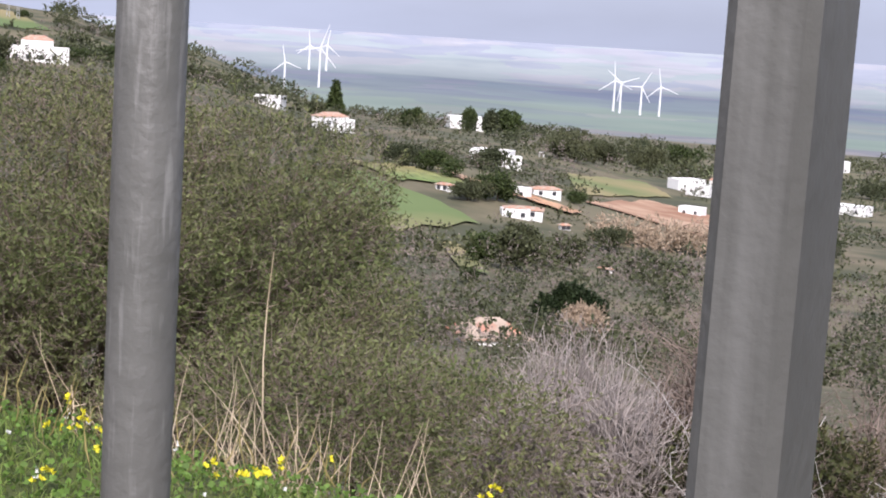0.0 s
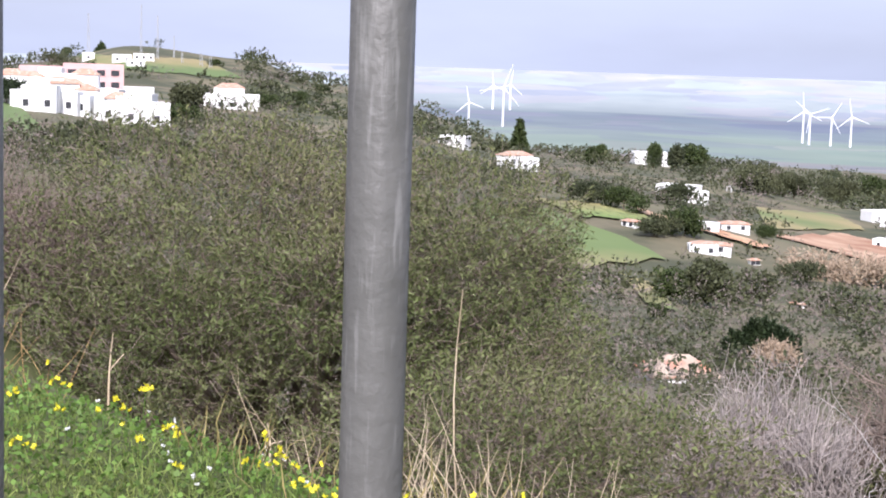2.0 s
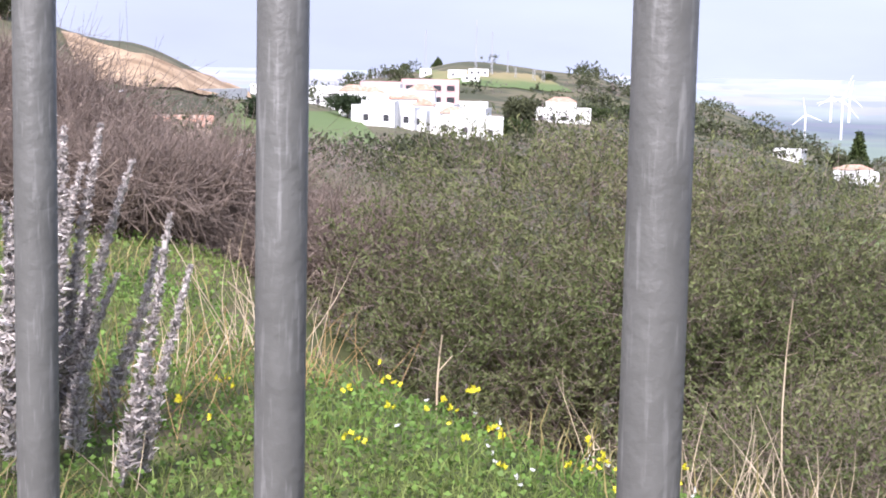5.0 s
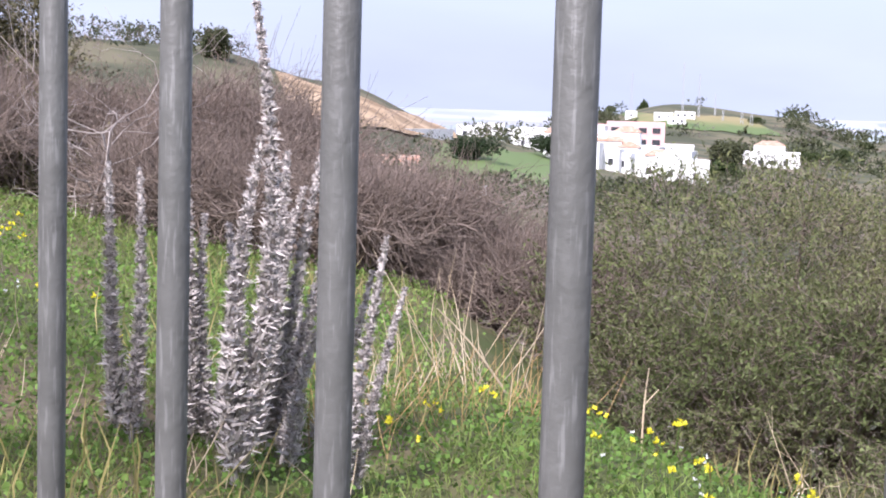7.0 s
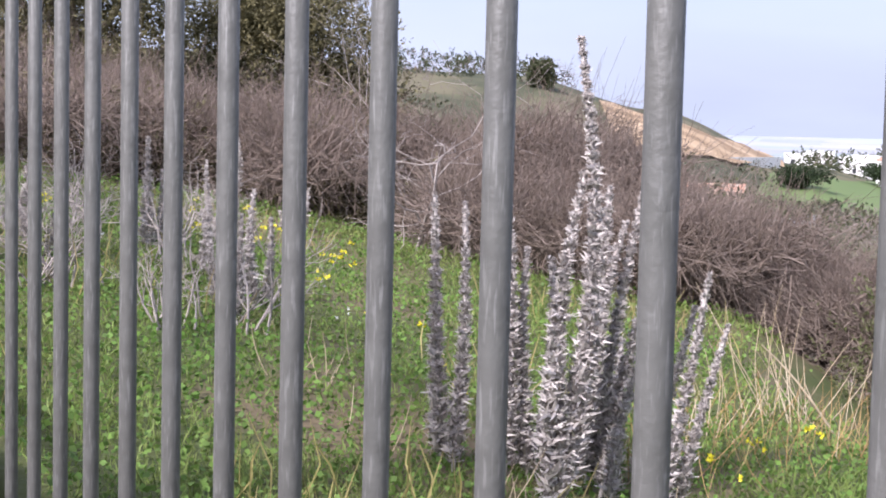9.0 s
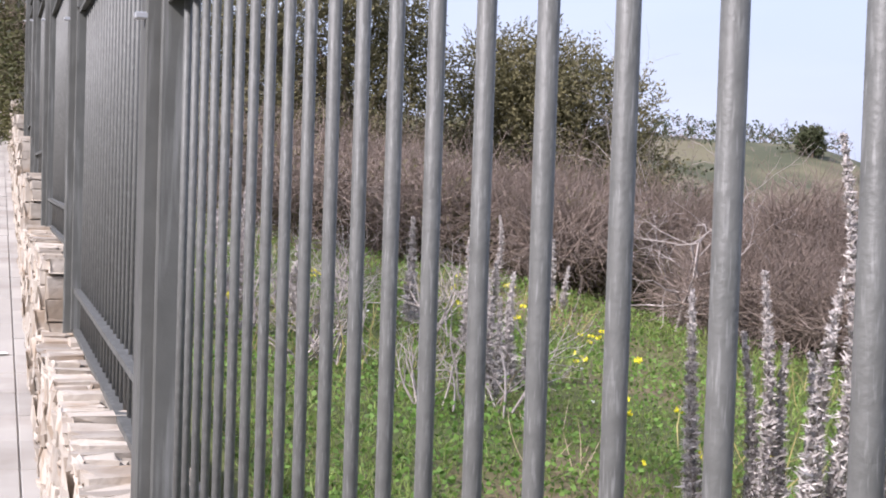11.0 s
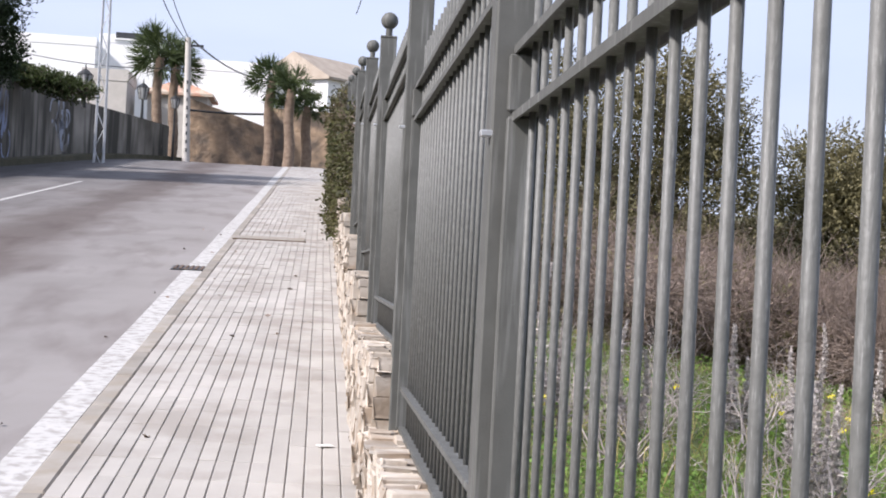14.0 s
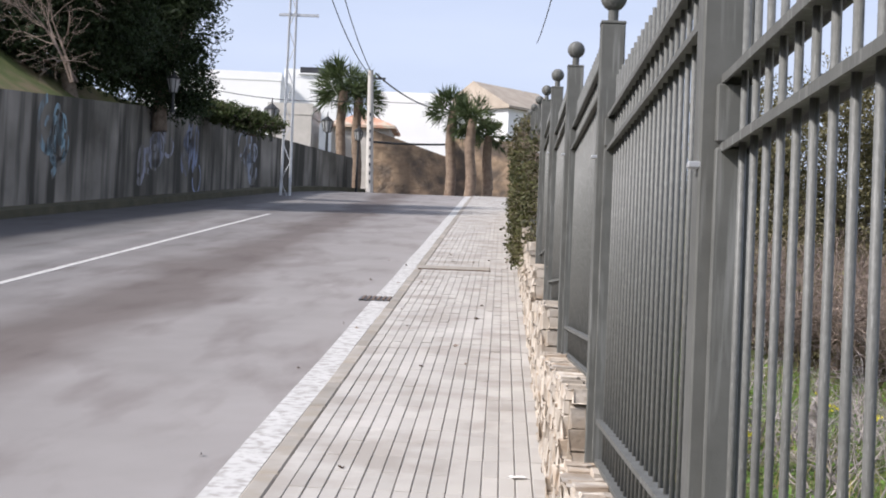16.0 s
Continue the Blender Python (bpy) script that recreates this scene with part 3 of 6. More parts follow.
def build_stone_wall():
    rng = np.random.default_rng(4)
    shapes = [stone_mesh(rng, 1) for _ in range(8)]
    wall = thing("stone_wall", "low dry-looking rubble stone wall stepping uphill under the fence", "wall", kind="structure")
    count = 0
    spare = []
    for k in range(-3, 14):
        y0, y1 = POST0 + PITCH * (k - 1), POST0 + PITCH * k
        top = RAIL_FOOT - 0.02 + STEP * k
        low = float(street_z(y0)) - 0.2
        part("core", boxed((WALL_X + 0.37) / 2 + 0.015, (y0 + y1) / 2, (top - 0.03 + low) / 2, 0.23, PITCH, top - 0.03 - low), M_MORTAR, wall)
        for side in ("face", "end", "cap"):
            if side == "face":
                z = low + 0.12
                while z < top - 0.01:
                    h = rng.uniform(0.035, 0.095)
                    h = min(h, max(top - z, 0.03))
                    y = y0
                    while y < y1 - 0.02:
                        w = min(rng.uniform(0.08, 0.26), y1 - y)
                        spare.append((WALL_X + 0.03 + rng.normal() * 0.006, y + w / 2, z + h / 2, 0.10, w * 0.97, h * 0.95, k))
                        y += w
                    z += h
            elif side == "end":
                z = top - STEP - 0.02
                while z < top - 0.02:
                    h = min(rng.uniform(0.045, 0.13), top - z)
                    x = WALL_X
                    while x < 0.34:
                        w = min(rng.uniform(0.06, 0.17), 0.38 - x)
                        spare.append((x + w / 2, y0 - 0.004 + rng.normal() * 0.008, z + h / 2, w * 0.93, 0.05, h * 0.92, k))
                        x += w
                    z += h
            else:
                y = y0
                while y < y1 - 0.02:
                    w = min(rng.uniform(0.03, 0.13), y1 - y)
                    x = WALL_X - 0.015
                    cut = rng.uniform(0.08, 0.2)
                    for a, b in ((x, x + cut), (x + cut, 0.375)):
                        spare.append(((a + b) / 2, y + w / 2, top - 0.024 + rng.normal() * 0.011, (b - a) * 0.94, w * 0.88, 0.05, k))
                    y += w
    near = [s for s in spare if 3.0 < s[1] < 14]
    near = sorted(near, key=lambda s: s[1])[:300]
    chosen = set(near)
    vs, fs = [], []
    o = 0
    for s in spare:
        sh = shapes[rng.integers(8)]
        m = pose(s[0], s[1], s[2], *(rng.normal(size=3) * 1.5)) @ Matrix.Diagonal((s[3], s[4], s[5], 1))
        if s in chosen:
            p = part("stone", sh, M_STONE, wall)
            p.matrix_local = m
        else:
            vs += [m @ v.co for v in sh.vertices]
            for p in sh.polygons:
                q = [o + i for i in p.vertices]
                fs += [(q[0], q[i], q[i + 1]) for i in range(1, len(q) - 1)]
            o += len(sh.vertices)
    rest = part("rubble", mesh_of("rubble", [tuple(v) for v in vs], fs, M_STONE_REST, flat=True), M_STONE, wall)
    tagged(rest, kind="stuff")


M_STONE_REST = mat("wall_stone_rest", (0.32, 0.278, 0.228), (0.48, 0.432, 0.372), scale=9, bump=0.7, fine=45, vary=0.28, island=True, c3=(0.30, 0.24, 0.18), scale3=6, amount3=0.4)
build_stone_wall()


# ---- far side of the street ----
def build_retaining_wall():
    t = thing("retaining_wall", "streaked and graffitied concrete retaining wall across the road", "wall", kind="structure")
    ys = np.arange(-14, 64, 1.5)
    v, f = [], []
    for y in ys:
        x = left_edge(y)
        z0 = float(street_z(y)) - 0.3
        z1 = float(np.interp(y, [-14, 30, 46, 63], [street_z(-14.0) + 2.7, 5.35, 6.75, 7.0]))
        v += [(x, y, z0), (x, y, z1), (x - 0.35, y, z1), (x - 0.35, y, z0)]
    for k in range(len(ys) - 1):
        o = 4 * k
        f += [(o, o + 4, o + 5, o + 1), (o + 1, o + 5, o + 6, o + 2), (o + 2, o + 6, o + 7, o + 3)]
    e = 4 * (len(ys) - 1)
    f.append((e, e + 3, e + 2, e + 1))
    part("wall_panel", mesh_of("wall_panel", v, f, M_CONC, flat=True), M_CONC, t)
    return t


build_retaining_wall()


def house(name, label, x, y, z, w, d, h, rz, wall=None, roof="flat", roof_mat=None, windows=(), category="house", over=0.25, rise=1.2):
    """A house: walls, a parapet or tiled roof, windows set in. Windows: (face, along, up, width, height)."""
    wall, roof_mat = wall or M_WHITE, roof_mat or M_TILE
    t = thing(name, label, category)
    t.matrix_basis = pose(x, y, z, 0, 0, rz)
    part("wall", boxed(0, 0, h / 2 - 1, w, d, h + 2), wall, t)
    if roof == "flat":
        bm = bmesh.new()
        for cx, cy, sx, sy in ((0, d / 2 - 0.1, w + 0.1, 0.25), (0, -d / 2 + 0.1, w + 0.1, 0.25), (w / 2 - 0.1, 0, 0.25, d - 0.3), (-w / 2 + 0.1, 0, 0.25, d - 0.3)):
            box(bm, cx, cy, h + 0.2, sx, sy, 0.5)
        part("parapet", bm, wall, t)
    else:
        bm = bmesh.new()
        a, b = w / 2 + over, d / 2 + over
        if roof == "hip":
            k = min(a, b) * 0.8
            ridge = [(-(a - k), 0, h + rise), (a - k, 0, h + rise)] if a >= b else [(0, -(b - k), h + rise), (0, b - k, h + rise)]
        else:
            ridge = [(-a, 0, h + rise), (a, 0, h + rise)] if a >= b else [(0, -b, h + rise), (0, b, h + rise)]
        c = [bm.verts.new(p) for p in [(-a, -b, h), (a, -b, h), (a, b, h), (-a, b, h), *ridge]]
        lower = [bm.verts.new((p.co.x, p.co.y, h - 0.12)) for p in c[:4]]
        if a >= b:
            fs = [(c[0], c[1], c[5], c[4]), (c[2], c[3], c[4], c[5]), (c[1], c[2], c[5]), (c[3], c[0], c[4])]
        else:
            fs = [(c[1], c[2], c[5], c[4]), (c[3], c[0], c[4], c[5]), (c[0], c[1], c[4]), (c[2], c[3], c[5])]
        for q in fs:
            bm.faces.new(q)
        for i in range(4):
            bm.faces.new((lower[i], lower[(i + 1) % 4], c[(i + 1) % 4], c[i]))
        bm.faces.new(lower[::-1])
        part("roof", bm, roof_mat, t)
    for face, u, up, ww, hh in windows:
        win = {"s": (u, -d / 2, 0), "w": (-w / 2, u, 90), "e": (w / 2, u, 90), "n": (u, d / 2, 0)}[face]
        p = part("window", boxed(0, 0, 0, ww, 0.16, hh), M_DARK, t)
        p.matrix_local = pose(win[0], win[1], up, 0, 0, win[2])
        s = part("sill", boxed(0, 0, -hh / 2 - 0.05, ww + 0.2, 0.3, 0.08), wall, p)
    return t


# ---- plants ----
def leaf_crown(name, lumps, n, size, width, material, rng, parent, twig_mat=None, out=0.8, hollow=0.55, up=0.3, per=6, reach=3.0):
    """A crown of many leafy sprigs spread through lumps (centre, radii)."""
    lumps = [(np.array(c, float), np.array(r, float)) for c, r in lumps]
    vol = np.array([np.prod(r) ** (2 / 3) for _, r in lumps])
    pick = rng.choice(len(lumps), size=n, p=vol / vol.sum())
    d = ball_points(n, rng)
    rad = rng.uniform(hollow ** 2, 1.0, n) ** 0.5 * (1 + 0.08 * rng.normal(size=n))
    c = np.array([lumps[i][0] for i in pick])
    s = np.array([lumps[i][1] for i in pick])
    pos = c + d * s * rad[:, None]
    way = d * out + rng.normal(size=(n, 3)) * 0.5 + np.array([0, 0, up])
    way /= np.linalg.norm(way, axis=1, keepdims=True)
    length = size * reach
    k = np.repeat(np.arange(n), per)
    along = np.tile(np.linspace(0.1, 1.0, per), n)[:, None]
    base = pos[k] + way[k] * along * length
    lw = way[k] * 0.7 + rng.normal(size=(n * per, 3)) * 0.65
    v, f = leaves(base, lw, size * rng.uniform(0.6, 1.25, n * per), width * rng.uniform(0.7, 1.2, n * per), rng)
    ob = part(name, mesh_of(name, v, f, material), material, parent)
    if twig_mat:
        v, f = sticks(pos - way * length * 0.6, pos + way * length, size * 0.045, size * 0.02)
        tagged(part("twig_tangle", mesh_of("twig_tangle", v, f, twig_mat), twig_mat, parent), kind="stuff")
    return ob


def lumpy(rng, centre, radii, n, small=0.45):
    """Lumps that make up an uneven rounded mass."""
    centre, radii = np.array(centre, float), np.array(radii, float)
    out = [(centre, radii * 0.8)]
    for _ in range(n):
        d = ball_points(1, rng)[0]
        d[2] = abs(d[2]) * 0.9 - 0.15
        out.append((centre + d * radii * 0.72, radii * small * rng.uniform(0.6, 1.1)))
    return out


def bush_thing(name, label, category, lumps, n, size, width, material, rng, base, twig_mat=M_BROWN, group="", **k):
    t = thing(name, label, category, group)
    b = np.array(base, float)
    centre = sum(c for c, _ in [(np.array(c), r) for c, r in lumps]) / len(lumps)
    leaf_crown("crown", lumps, n, size, width, material, rng, t, twig_mat, **k)
    ends = np.array([np.array(c, float) for c, _ in lumps])
    start = np.repeat(b[None], len(ends), 0) + rng.normal(size=(len(ends), 3)) * np.array([0.15, 0.15, 0]) * np.linalg.norm(centre - b) * 0.3
    midp = start * 0.55 + ends * 0.45 + rng.normal(size=ends.shape) * 0.08
    rr = max(0.02, np.linalg.norm(centre - b) * 0.025)
    v, f = join(sticks(start, midp, rr, rr * 0.7, 6), sticks(midp, ends, rr * 0.7, rr * 0.25, 6))
    part("branch_frame", mesh_of("branch_frame", v, f, M_BARK), M_BARK, t)
    return t


def twig_mass(name, label, lumps, n, length, r, material, rng, base, stems=7):
    """A rounded tangle of bare twigs: curved twigs through lumps, and limbs from the foot."""
    t = thing(name, label, "shrub")
    lumps = [(np.array(c, float), np.array(q, float)) for c, q in lumps]
    vol = np.array([np.prod(q) ** (2 / 3) for _, q in lumps])
    pick = rng.choice(len(lumps), size=n, p=vol / vol.sum())
    d = ball_points(n, rng)
    c, s = np.array([lumps[i][0] for i in pick]), np.array([lumps[i][1] for i in pick])
    p = c + d * s * rng.uniform(0.3, 1.0, n)[:, None] ** 0.6
    way = d * 0.8 + rng.normal(size=(n, 3)) * 0.5 + np.array([0, 0, 0.35])
    way /= np.linalg.norm(way, axis=1, keepdims=True)
    ls = length * rng.uniform(0.5, 1.3, n)[:, None]
    parts = []
    q = p - way * ls * 0.5
    rad = r
    for _ in range(3):
        nxt = q + way * ls / 3
        parts.append(sticks(q, nxt, rad, rad * 0.7))
        side = nxt + (way + rng.normal(size=(n, 3)) * 0.7) * ls * 0.28
        parts.append(sticks(nxt, side, rad * 0.6, rad * 0.35))
        q, rad = nxt, rad * 0.72
        way = way + rng.normal(size=(n, 3)) * 0.3
        way /= np.linalg.norm(way, axis=1, keepdims=True)
    v, f = join(*parts)
    tagged(part("twig_tangle", mesh_of("twig_tangle", v, f, material), material, t), kind="stuff")
    b = np.array(base, float)
    for i in range(stems):
        e = lumps[i % len(lumps)][0] + rng.normal(size=3) * 0.15
        m = b * 0.5 + e * 0.5 + rng.normal(size=3) * 0.1
        v, f = join(sticks([b], [m], r * 3.2, r * 2.4, 6), sticks([m], [e], r * 2.4, r, 6))
        part("limb", mesh_of("limb", v, f, material), material, t)
    return t


def bare_shrub(name, label, base, height, spread, rng, material, stems=9, depth=4, r=0.02, lean=0.55, kids=3, wig=0.3, droop=0.0):
    t = thing(name, label, "shrub")
    p0, p1, ra, rb, _ = tree_sticks(rng, base, height, spread, stems, depth, r, lean, kids, droop, wig)
    v, f = sticks(p0, p1, np.maximum(ra, r * 0.1), np.maximum(rb, r * 0.08), 3)
    tagged(part("branch_tangle", mesh_of("branch_tangle", v, f, material), material, t), kind="stuff")
    return t


# ---- behind the fence: the bank ----
RB = np.random.default_rng(11)


def at_bearing(az, r, el=None):
    """A point out along a bearing: on the land, or at a sight slope from the eye."""
    az = bend(az)
    x, y = r * math.sin(radians(az)), r * math.cos(radians(az))
    z = float(land_z(x, y)) if el is None else EYE - 0.03 + r * math.tan(radians(el))
    return np.array([x, y, z])


def olive():
    base = at_bearing(53, 8.6)
    lumps = []
    for az, r, el, s in ((50, 8.4, -6.2, 1.05), (47, 8.2, -7.8, 0.85), (54, 8.8, -6.4, 1.1), (57.5, 9.0, -7.2, 1.0), (45.2, 8.0, -9.0, 0.6), (60.5, 8.6, -9.0, 0.65), (59.2, 8.8, -5.7, 0.8), (60.7, 8.7, -6.5, 0.5), (62.3, 8.5, -9.6, 0.5),
                         (52, 8.0, -9.6, 0.95), (57, 8.2, -10.5, 0.85), (48, 7.8, -10.4, 0.7), (62.6, 8.2, -11.2, 0.55), (61, 7.8, -13, 0.6), (65, 8.0, -13.4, 0.45)):
        c = at_bearing(az, r, el - 0.75)
        lumps.append((c, (s, s, s * 0.70)))
        for _ in range(4):
            d = ball_points(1, RB)[0]
            lumps.append((c + d * s * 0.75 * (1, 1, 0.7), (s * 0.35, s * 0.35, s * 0.3)))
    return bush_thing("wild_olive", "dense grey-green wild olive bush on the bank", "bush", lumps, 17500, 0.034, 0.009, M_OLIVE, RB, base, M_BROWN, hollow=0.6, per=9, up=0.25)


olive()


def bank_points(n, rng, r0=0.9, r1=9.2):
    """Random places on the grassy bank, as an array."""
    az = rng.uniform(4, 88, n)
    r = rng.uniform(r0, r1, n)
    x, y = r * np.sin(np.radians(az)), r * np.cos(np.radians(az))
    keep = (x > 0.62) & (x < 3.42 + 0.3 * np.exp(-((y - 2) / 0.9) ** 2) + 0.15 * (y - 2) + 0.7 * np.maximum(y - 5, 0) + rng.normal(size=n) * 0.12)
    return np.stack([x, y, land_z(x, y) - 0.006], 1)[keep]


def grass():
    p = bank_points(150000, RB)
    way = RB.normal(size=p.shape) * 0.55 + np.array([0, 0, 1.0])
    near = np.linalg.norm(p[:, :2], axis=1)
    tuft = 0.65 + 0.5 * np.sin(p[:, 0] * 4.1 + np.sin(p[:, 1] * 3.0) * 2) * np.sin(p[:, 1] * 5.3)
    v, f = leaves(p, way, RB.uniform(0.03, 0.10, len(p)) * np.clip(tuft, 0.4, 1.3), RB.uniform(0.0025, 0.0055, len(p)) * (0.7 + near * 0.09), RB, curl=0.4)
    tagged(new("grass", mesh_of("grass", v, f, M_GRASS)), "lush short green grass on the bank", "grass", kind="stuff")
    p = bank_points(70000, RB)
    n = len(p)
    p[:, 2] += RB.uniform(0.01, 0.07, n)
    way = RB.normal(size=(n, 3)) * (1, 1, 0.35)
    s = RB.uniform(0.012, 0.024, n)
    v, f = leaves(p, way, s, s * 0.9, RB, curl=0.25)
    tagged(new("clover", mesh_of("clover", v, f, M_CLOVER)), "low bright green clover leaves in the grass", "clover", kind="stuff")
    p = bank_points(7000, RB)
    keep = (np.sin(p[:, 0] * 2.7 + 1) * np.sin(p[:, 1] * 1.9) > 0.25)
    p = p[keep]
    way = RB.normal(size=p.shape) * 0.4 + np.array([0, 0, 1.0])
    v, f = leaves(p, way, RB.uniform(0.10, 0.28, len(p)), 0.005, RB, curl=0.35)
    tagged(new("dry_grass", mesh_of("dry_grass", v, f, M_DRYGRASS)), "yellowed dry grass tufts on the bank", "dry grass", kind="stuff")


grass()


def flower_mesh(rng, heads, petal):
    """A cluster of nodding cup flowers: petals round each head."""
    ms = []
    for _ in range(heads):
        c = np.array([rng.normal() * 0.015, rng.normal() * 0.015, rng.uniform(-0.015, 0.015)])
        tilt = rng.normal(size=3) * 0.5 + np.array([0, 0, 0.6])
        tilt /= np.linalg.norm(tilt)
        side = np.cross(tilt, [1, 0.2, 0.1])
        side /= np.linalg.norm(side)
        oth = np.cross(tilt, side)
        a = np.arange(5) * 2 * np.pi / 5
        way = side * np.cos(a)[:, None] + oth * np.sin(a)[:, None] + tilt * 0.75
        ms.append(leaves(np.repeat(c[None], 5, 0), way, 0.014, 0.010, rng, curl=0.3))
    return mesh_of("blossom", *join(*ms), petal)


RF = np.random.default_rng(21)
BLOSSOMS = [flower_mesh(RF, k, M_PETAL) for k in (1, 3, 5, 2)]
DAISY = [flower_mesh(RF, k, M_WPETAL) for k in (1, 2)]
STEM = {}
for hgt in (7, 11, 15):
    q = hgt / 100
    stem_line = np.array([[0, 0, 0], [0.01, 0, q * 0.5], [0.03, 0.01, q]])
    STEM[hgt] = mesh_of("stem", *sticks(stem_line[:-1], stem_line[1:], 0.0018, 0.0014, 4), M_CLOVER)


def flower(x, y, kind):
    t = thing("wood_sorrel" if kind else "daisy", "yellow wood sorrel in flower in the grass" if kind else "small white daisy in the grass", "flower", group="flowers on the bank", at=(x, y, float(land_z(x, y)) - 0.01))
    hgt = [7, 11, 15][RF.integers(3)] if kind else 7
    part("stem", STEM[hgt], M_CLOVER, t)
    b = part("blossom", (BLOSSOMS if kind else DAISY)[RF.integers(4 if kind else 2)], M_PETAL, t)
    b.location = (0.03, 0.01, hgt / 100)
    t.rotation_euler = (0, 0, RF.uniform(0, 6.28))
    t.scale = (1, 1, 1) if kind else (0.7, 0.7, 0.9)


# flowers stand in loose drifts
for az, r, n in ((68, 3.4, 7), (64.5, 3.3, 5), (60, 3.6, 5), (52.5, 3.9, 6), (49, 4.3, 6), (46, 4.6, 7), (54, 4.2, 6), (56.5, 3.7, 6), (43, 4.9, 3), (38.5, 4.9, 4), (37, 4.1, 2), (25, 4.4, 4), (24, 5.5, 3), (19.5, 6.2, 4), (20, 7.4, 6), (22, 7.3, 6), (12.5, 7.6, 4), (17, 8.0, 4), (30, 4.8, 3), (9.5, 6.5, 3)):
    for _ in range(n):
        a, d = radians(az + RF.normal() * 1.5), r + RF.normal() * 0.25
        flower(d * math.sin(a), d * math.cos(a), 1)
for az, r, n in ((50, 4.4, 8), (54, 4.0, 7), (64, 3.6, 4), (22.5, 6.0, 3), (45, 4.6, 4), (12, 6.5, 3)):
    for _ in range(n):
        a, d = radians(az + RF.normal() * 2.0), r + RF.normal() * 0.3
        flower(d * math.sin(a), d * math.cos(a), 0)


def stalks(name, label, az, r, n, spread, top, lean=0.25, material=None, fork=True, rad=0.0028):
    """A clump of dry stalks rising from one foot."""
    t = thing(name, label, "dry grass", group="dry stalks on the bank")
    foot = at_bearing(az, r)
    for _ in range(n):
        b = foot + np.array([RB.normal() * spread, RB.normal() * spread, 0])
        b[2] = float(land_z(b[0], b[1])) - 0.02
        h = top * 0.72 * RB.uniform(0.4, 1.1)
        d = np.array([RB.normal() * lean, RB.normal() * lean, 1.0])
        bow = RB.normal(size=3) * 0.06 * h
        pts = np.array([b + d * h * u + bow * math.sin(u * 2.6) for u in np.linspace(0, 1, 6)])
        ms = [sticks(pts[:-1], pts[1:], np.linspace(rad, rad * 0.6, 5), np.linspace(rad * 0.9, rad * 0.45, 5), 4)]
        if fork:
            for u in (2, 3, 4):
                if RB.random() < 0.6:
                    e = pts[u] + (d * 0.6 + RB.normal(size=3) * 0.45) * h * 0.2
                    ms.append(sticks([pts[u]], [e], rad * 0.55, rad * 0.3, 3))
        part("stalk", mesh_of("stalk", *join(*ms), material or M_STRAW), M_STRAW, t)
    return t


LAB = "pale dry fennel stalks standing before the olive bush"
for az, r, n, sp, top in ((57.8, 4.6, 9, 0.16, 0.62), (59.6, 4.5, 10, 0.14, 0.72), (58.6, 4.8, 8, 0.2, 0.55), (62.2, 4.6, 9, 0.18, 0.55), (64.5, 4.6, 9, 0.18, 0.62), (66.8, 4.6, 7, 0.2, 0.6), (69.0, 4.5, 5, 0.2, 0.5), (54.9, 4.9, 5, 0.16, 0.5), (71.5, 4.6, 4, 0.25, 0.5)):
    stalks("dry_stalks", LAB, az, r, int(n * 1.4), sp, top * 0.82, lean=0.33, rad=0.0019)
for az, r, n, sp, top in ((39.3, 5.6, 16, 0.10, 0.62), (40.8, 5.6, 8, 0.12, 0.55), (38.0, 5.4, 10, 0.2, 0.5), (36.6, 5.0, 10, 0.22, 0.45)):
    stalks("dry_stalks", "bleached dry grass stalks in a leaning clump", az, r, n, sp * 0.7, top, lean=0.42, fork=False, rad=0.0022)
stalks("dry_stalk", "single bleached upright dry stalk", 46.6, 5.2, 1, 0.01, 0.62, lean=0.08, rad=0.006)
stalks("dry_stalk", "single bleached upright dry stalk", 52.5, 5.0, 1, 0.01, 0.55, lean=0.05, rad=0.006)
stalks("dry_stalk", "single bleached upright dry stalk", 41.8, 5.4, 1, 0.01, 0.5, lean=0.3, rad=0.005)
stalks("dry_stalk", "tall thin dry stalk with a seed head", 60.1, 4.7, 1, 0.01, 1.1, lean=0.06, rad=0.004)
for az, r in ((24, 4.0), (28.5, 3.6), (33.5, 4.2), (35, 3.6), (20.5, 5.2), (22, 4.6)):
    stalks("dry_tuft", "small rusty dry tuft in the grass", az, r, 7, 0.07, 0.24, lean=0.4, fork=False, rad=0.002)


def spire(bm_list, base, top, width, rng):
    base, top = np.array(base, float), np.array(top, float)
    axis = top - base
    h = np.linalg.norm(axis)
    n = int(3800 * h / 0.8)
    t = rng.uniform(0.03, 1, n) ** 0.9
    # the leaves sit in loose tiers up the stem
    tiers = h / 0.035
    t = np.clip(t + 0.22 / tiers * np.sin(t * tiers * 2 * np.pi), 0, 1)
    sway = np.array([rng.normal() * 0.05 * h, rng.normal() * 0.04 * h, 0])
    p = base + axis * t[:, None] + np.sin(t * 3)[:, None] * sway
    a = rng.uniform(0, 2 * np.pi, n)
    out = np.stack([np.cos(a), np.sin(a), rng.uniform(0.1, 1.3, n)], 1)
    size = width * 0.60 * (1.15 - t * 0.95) * rng.uniform(0.35, 1.25, n) * (0.75 + 0.25 * np.sin(t * tiers * 2 * np.pi)) + 0.006
    bm_list.append(leaves(p, out, size, size * 0.14 + 0.0018, rng, curl=0.6))
    line = np.linspace(0, 1, 9)
    stem = base + axis * line[:, None] + np.sin(line * 3)[:, None] * sway
    bm_list.append(sticks(stem[:-1], stem[1:], 0.007, 0.0045, 5))


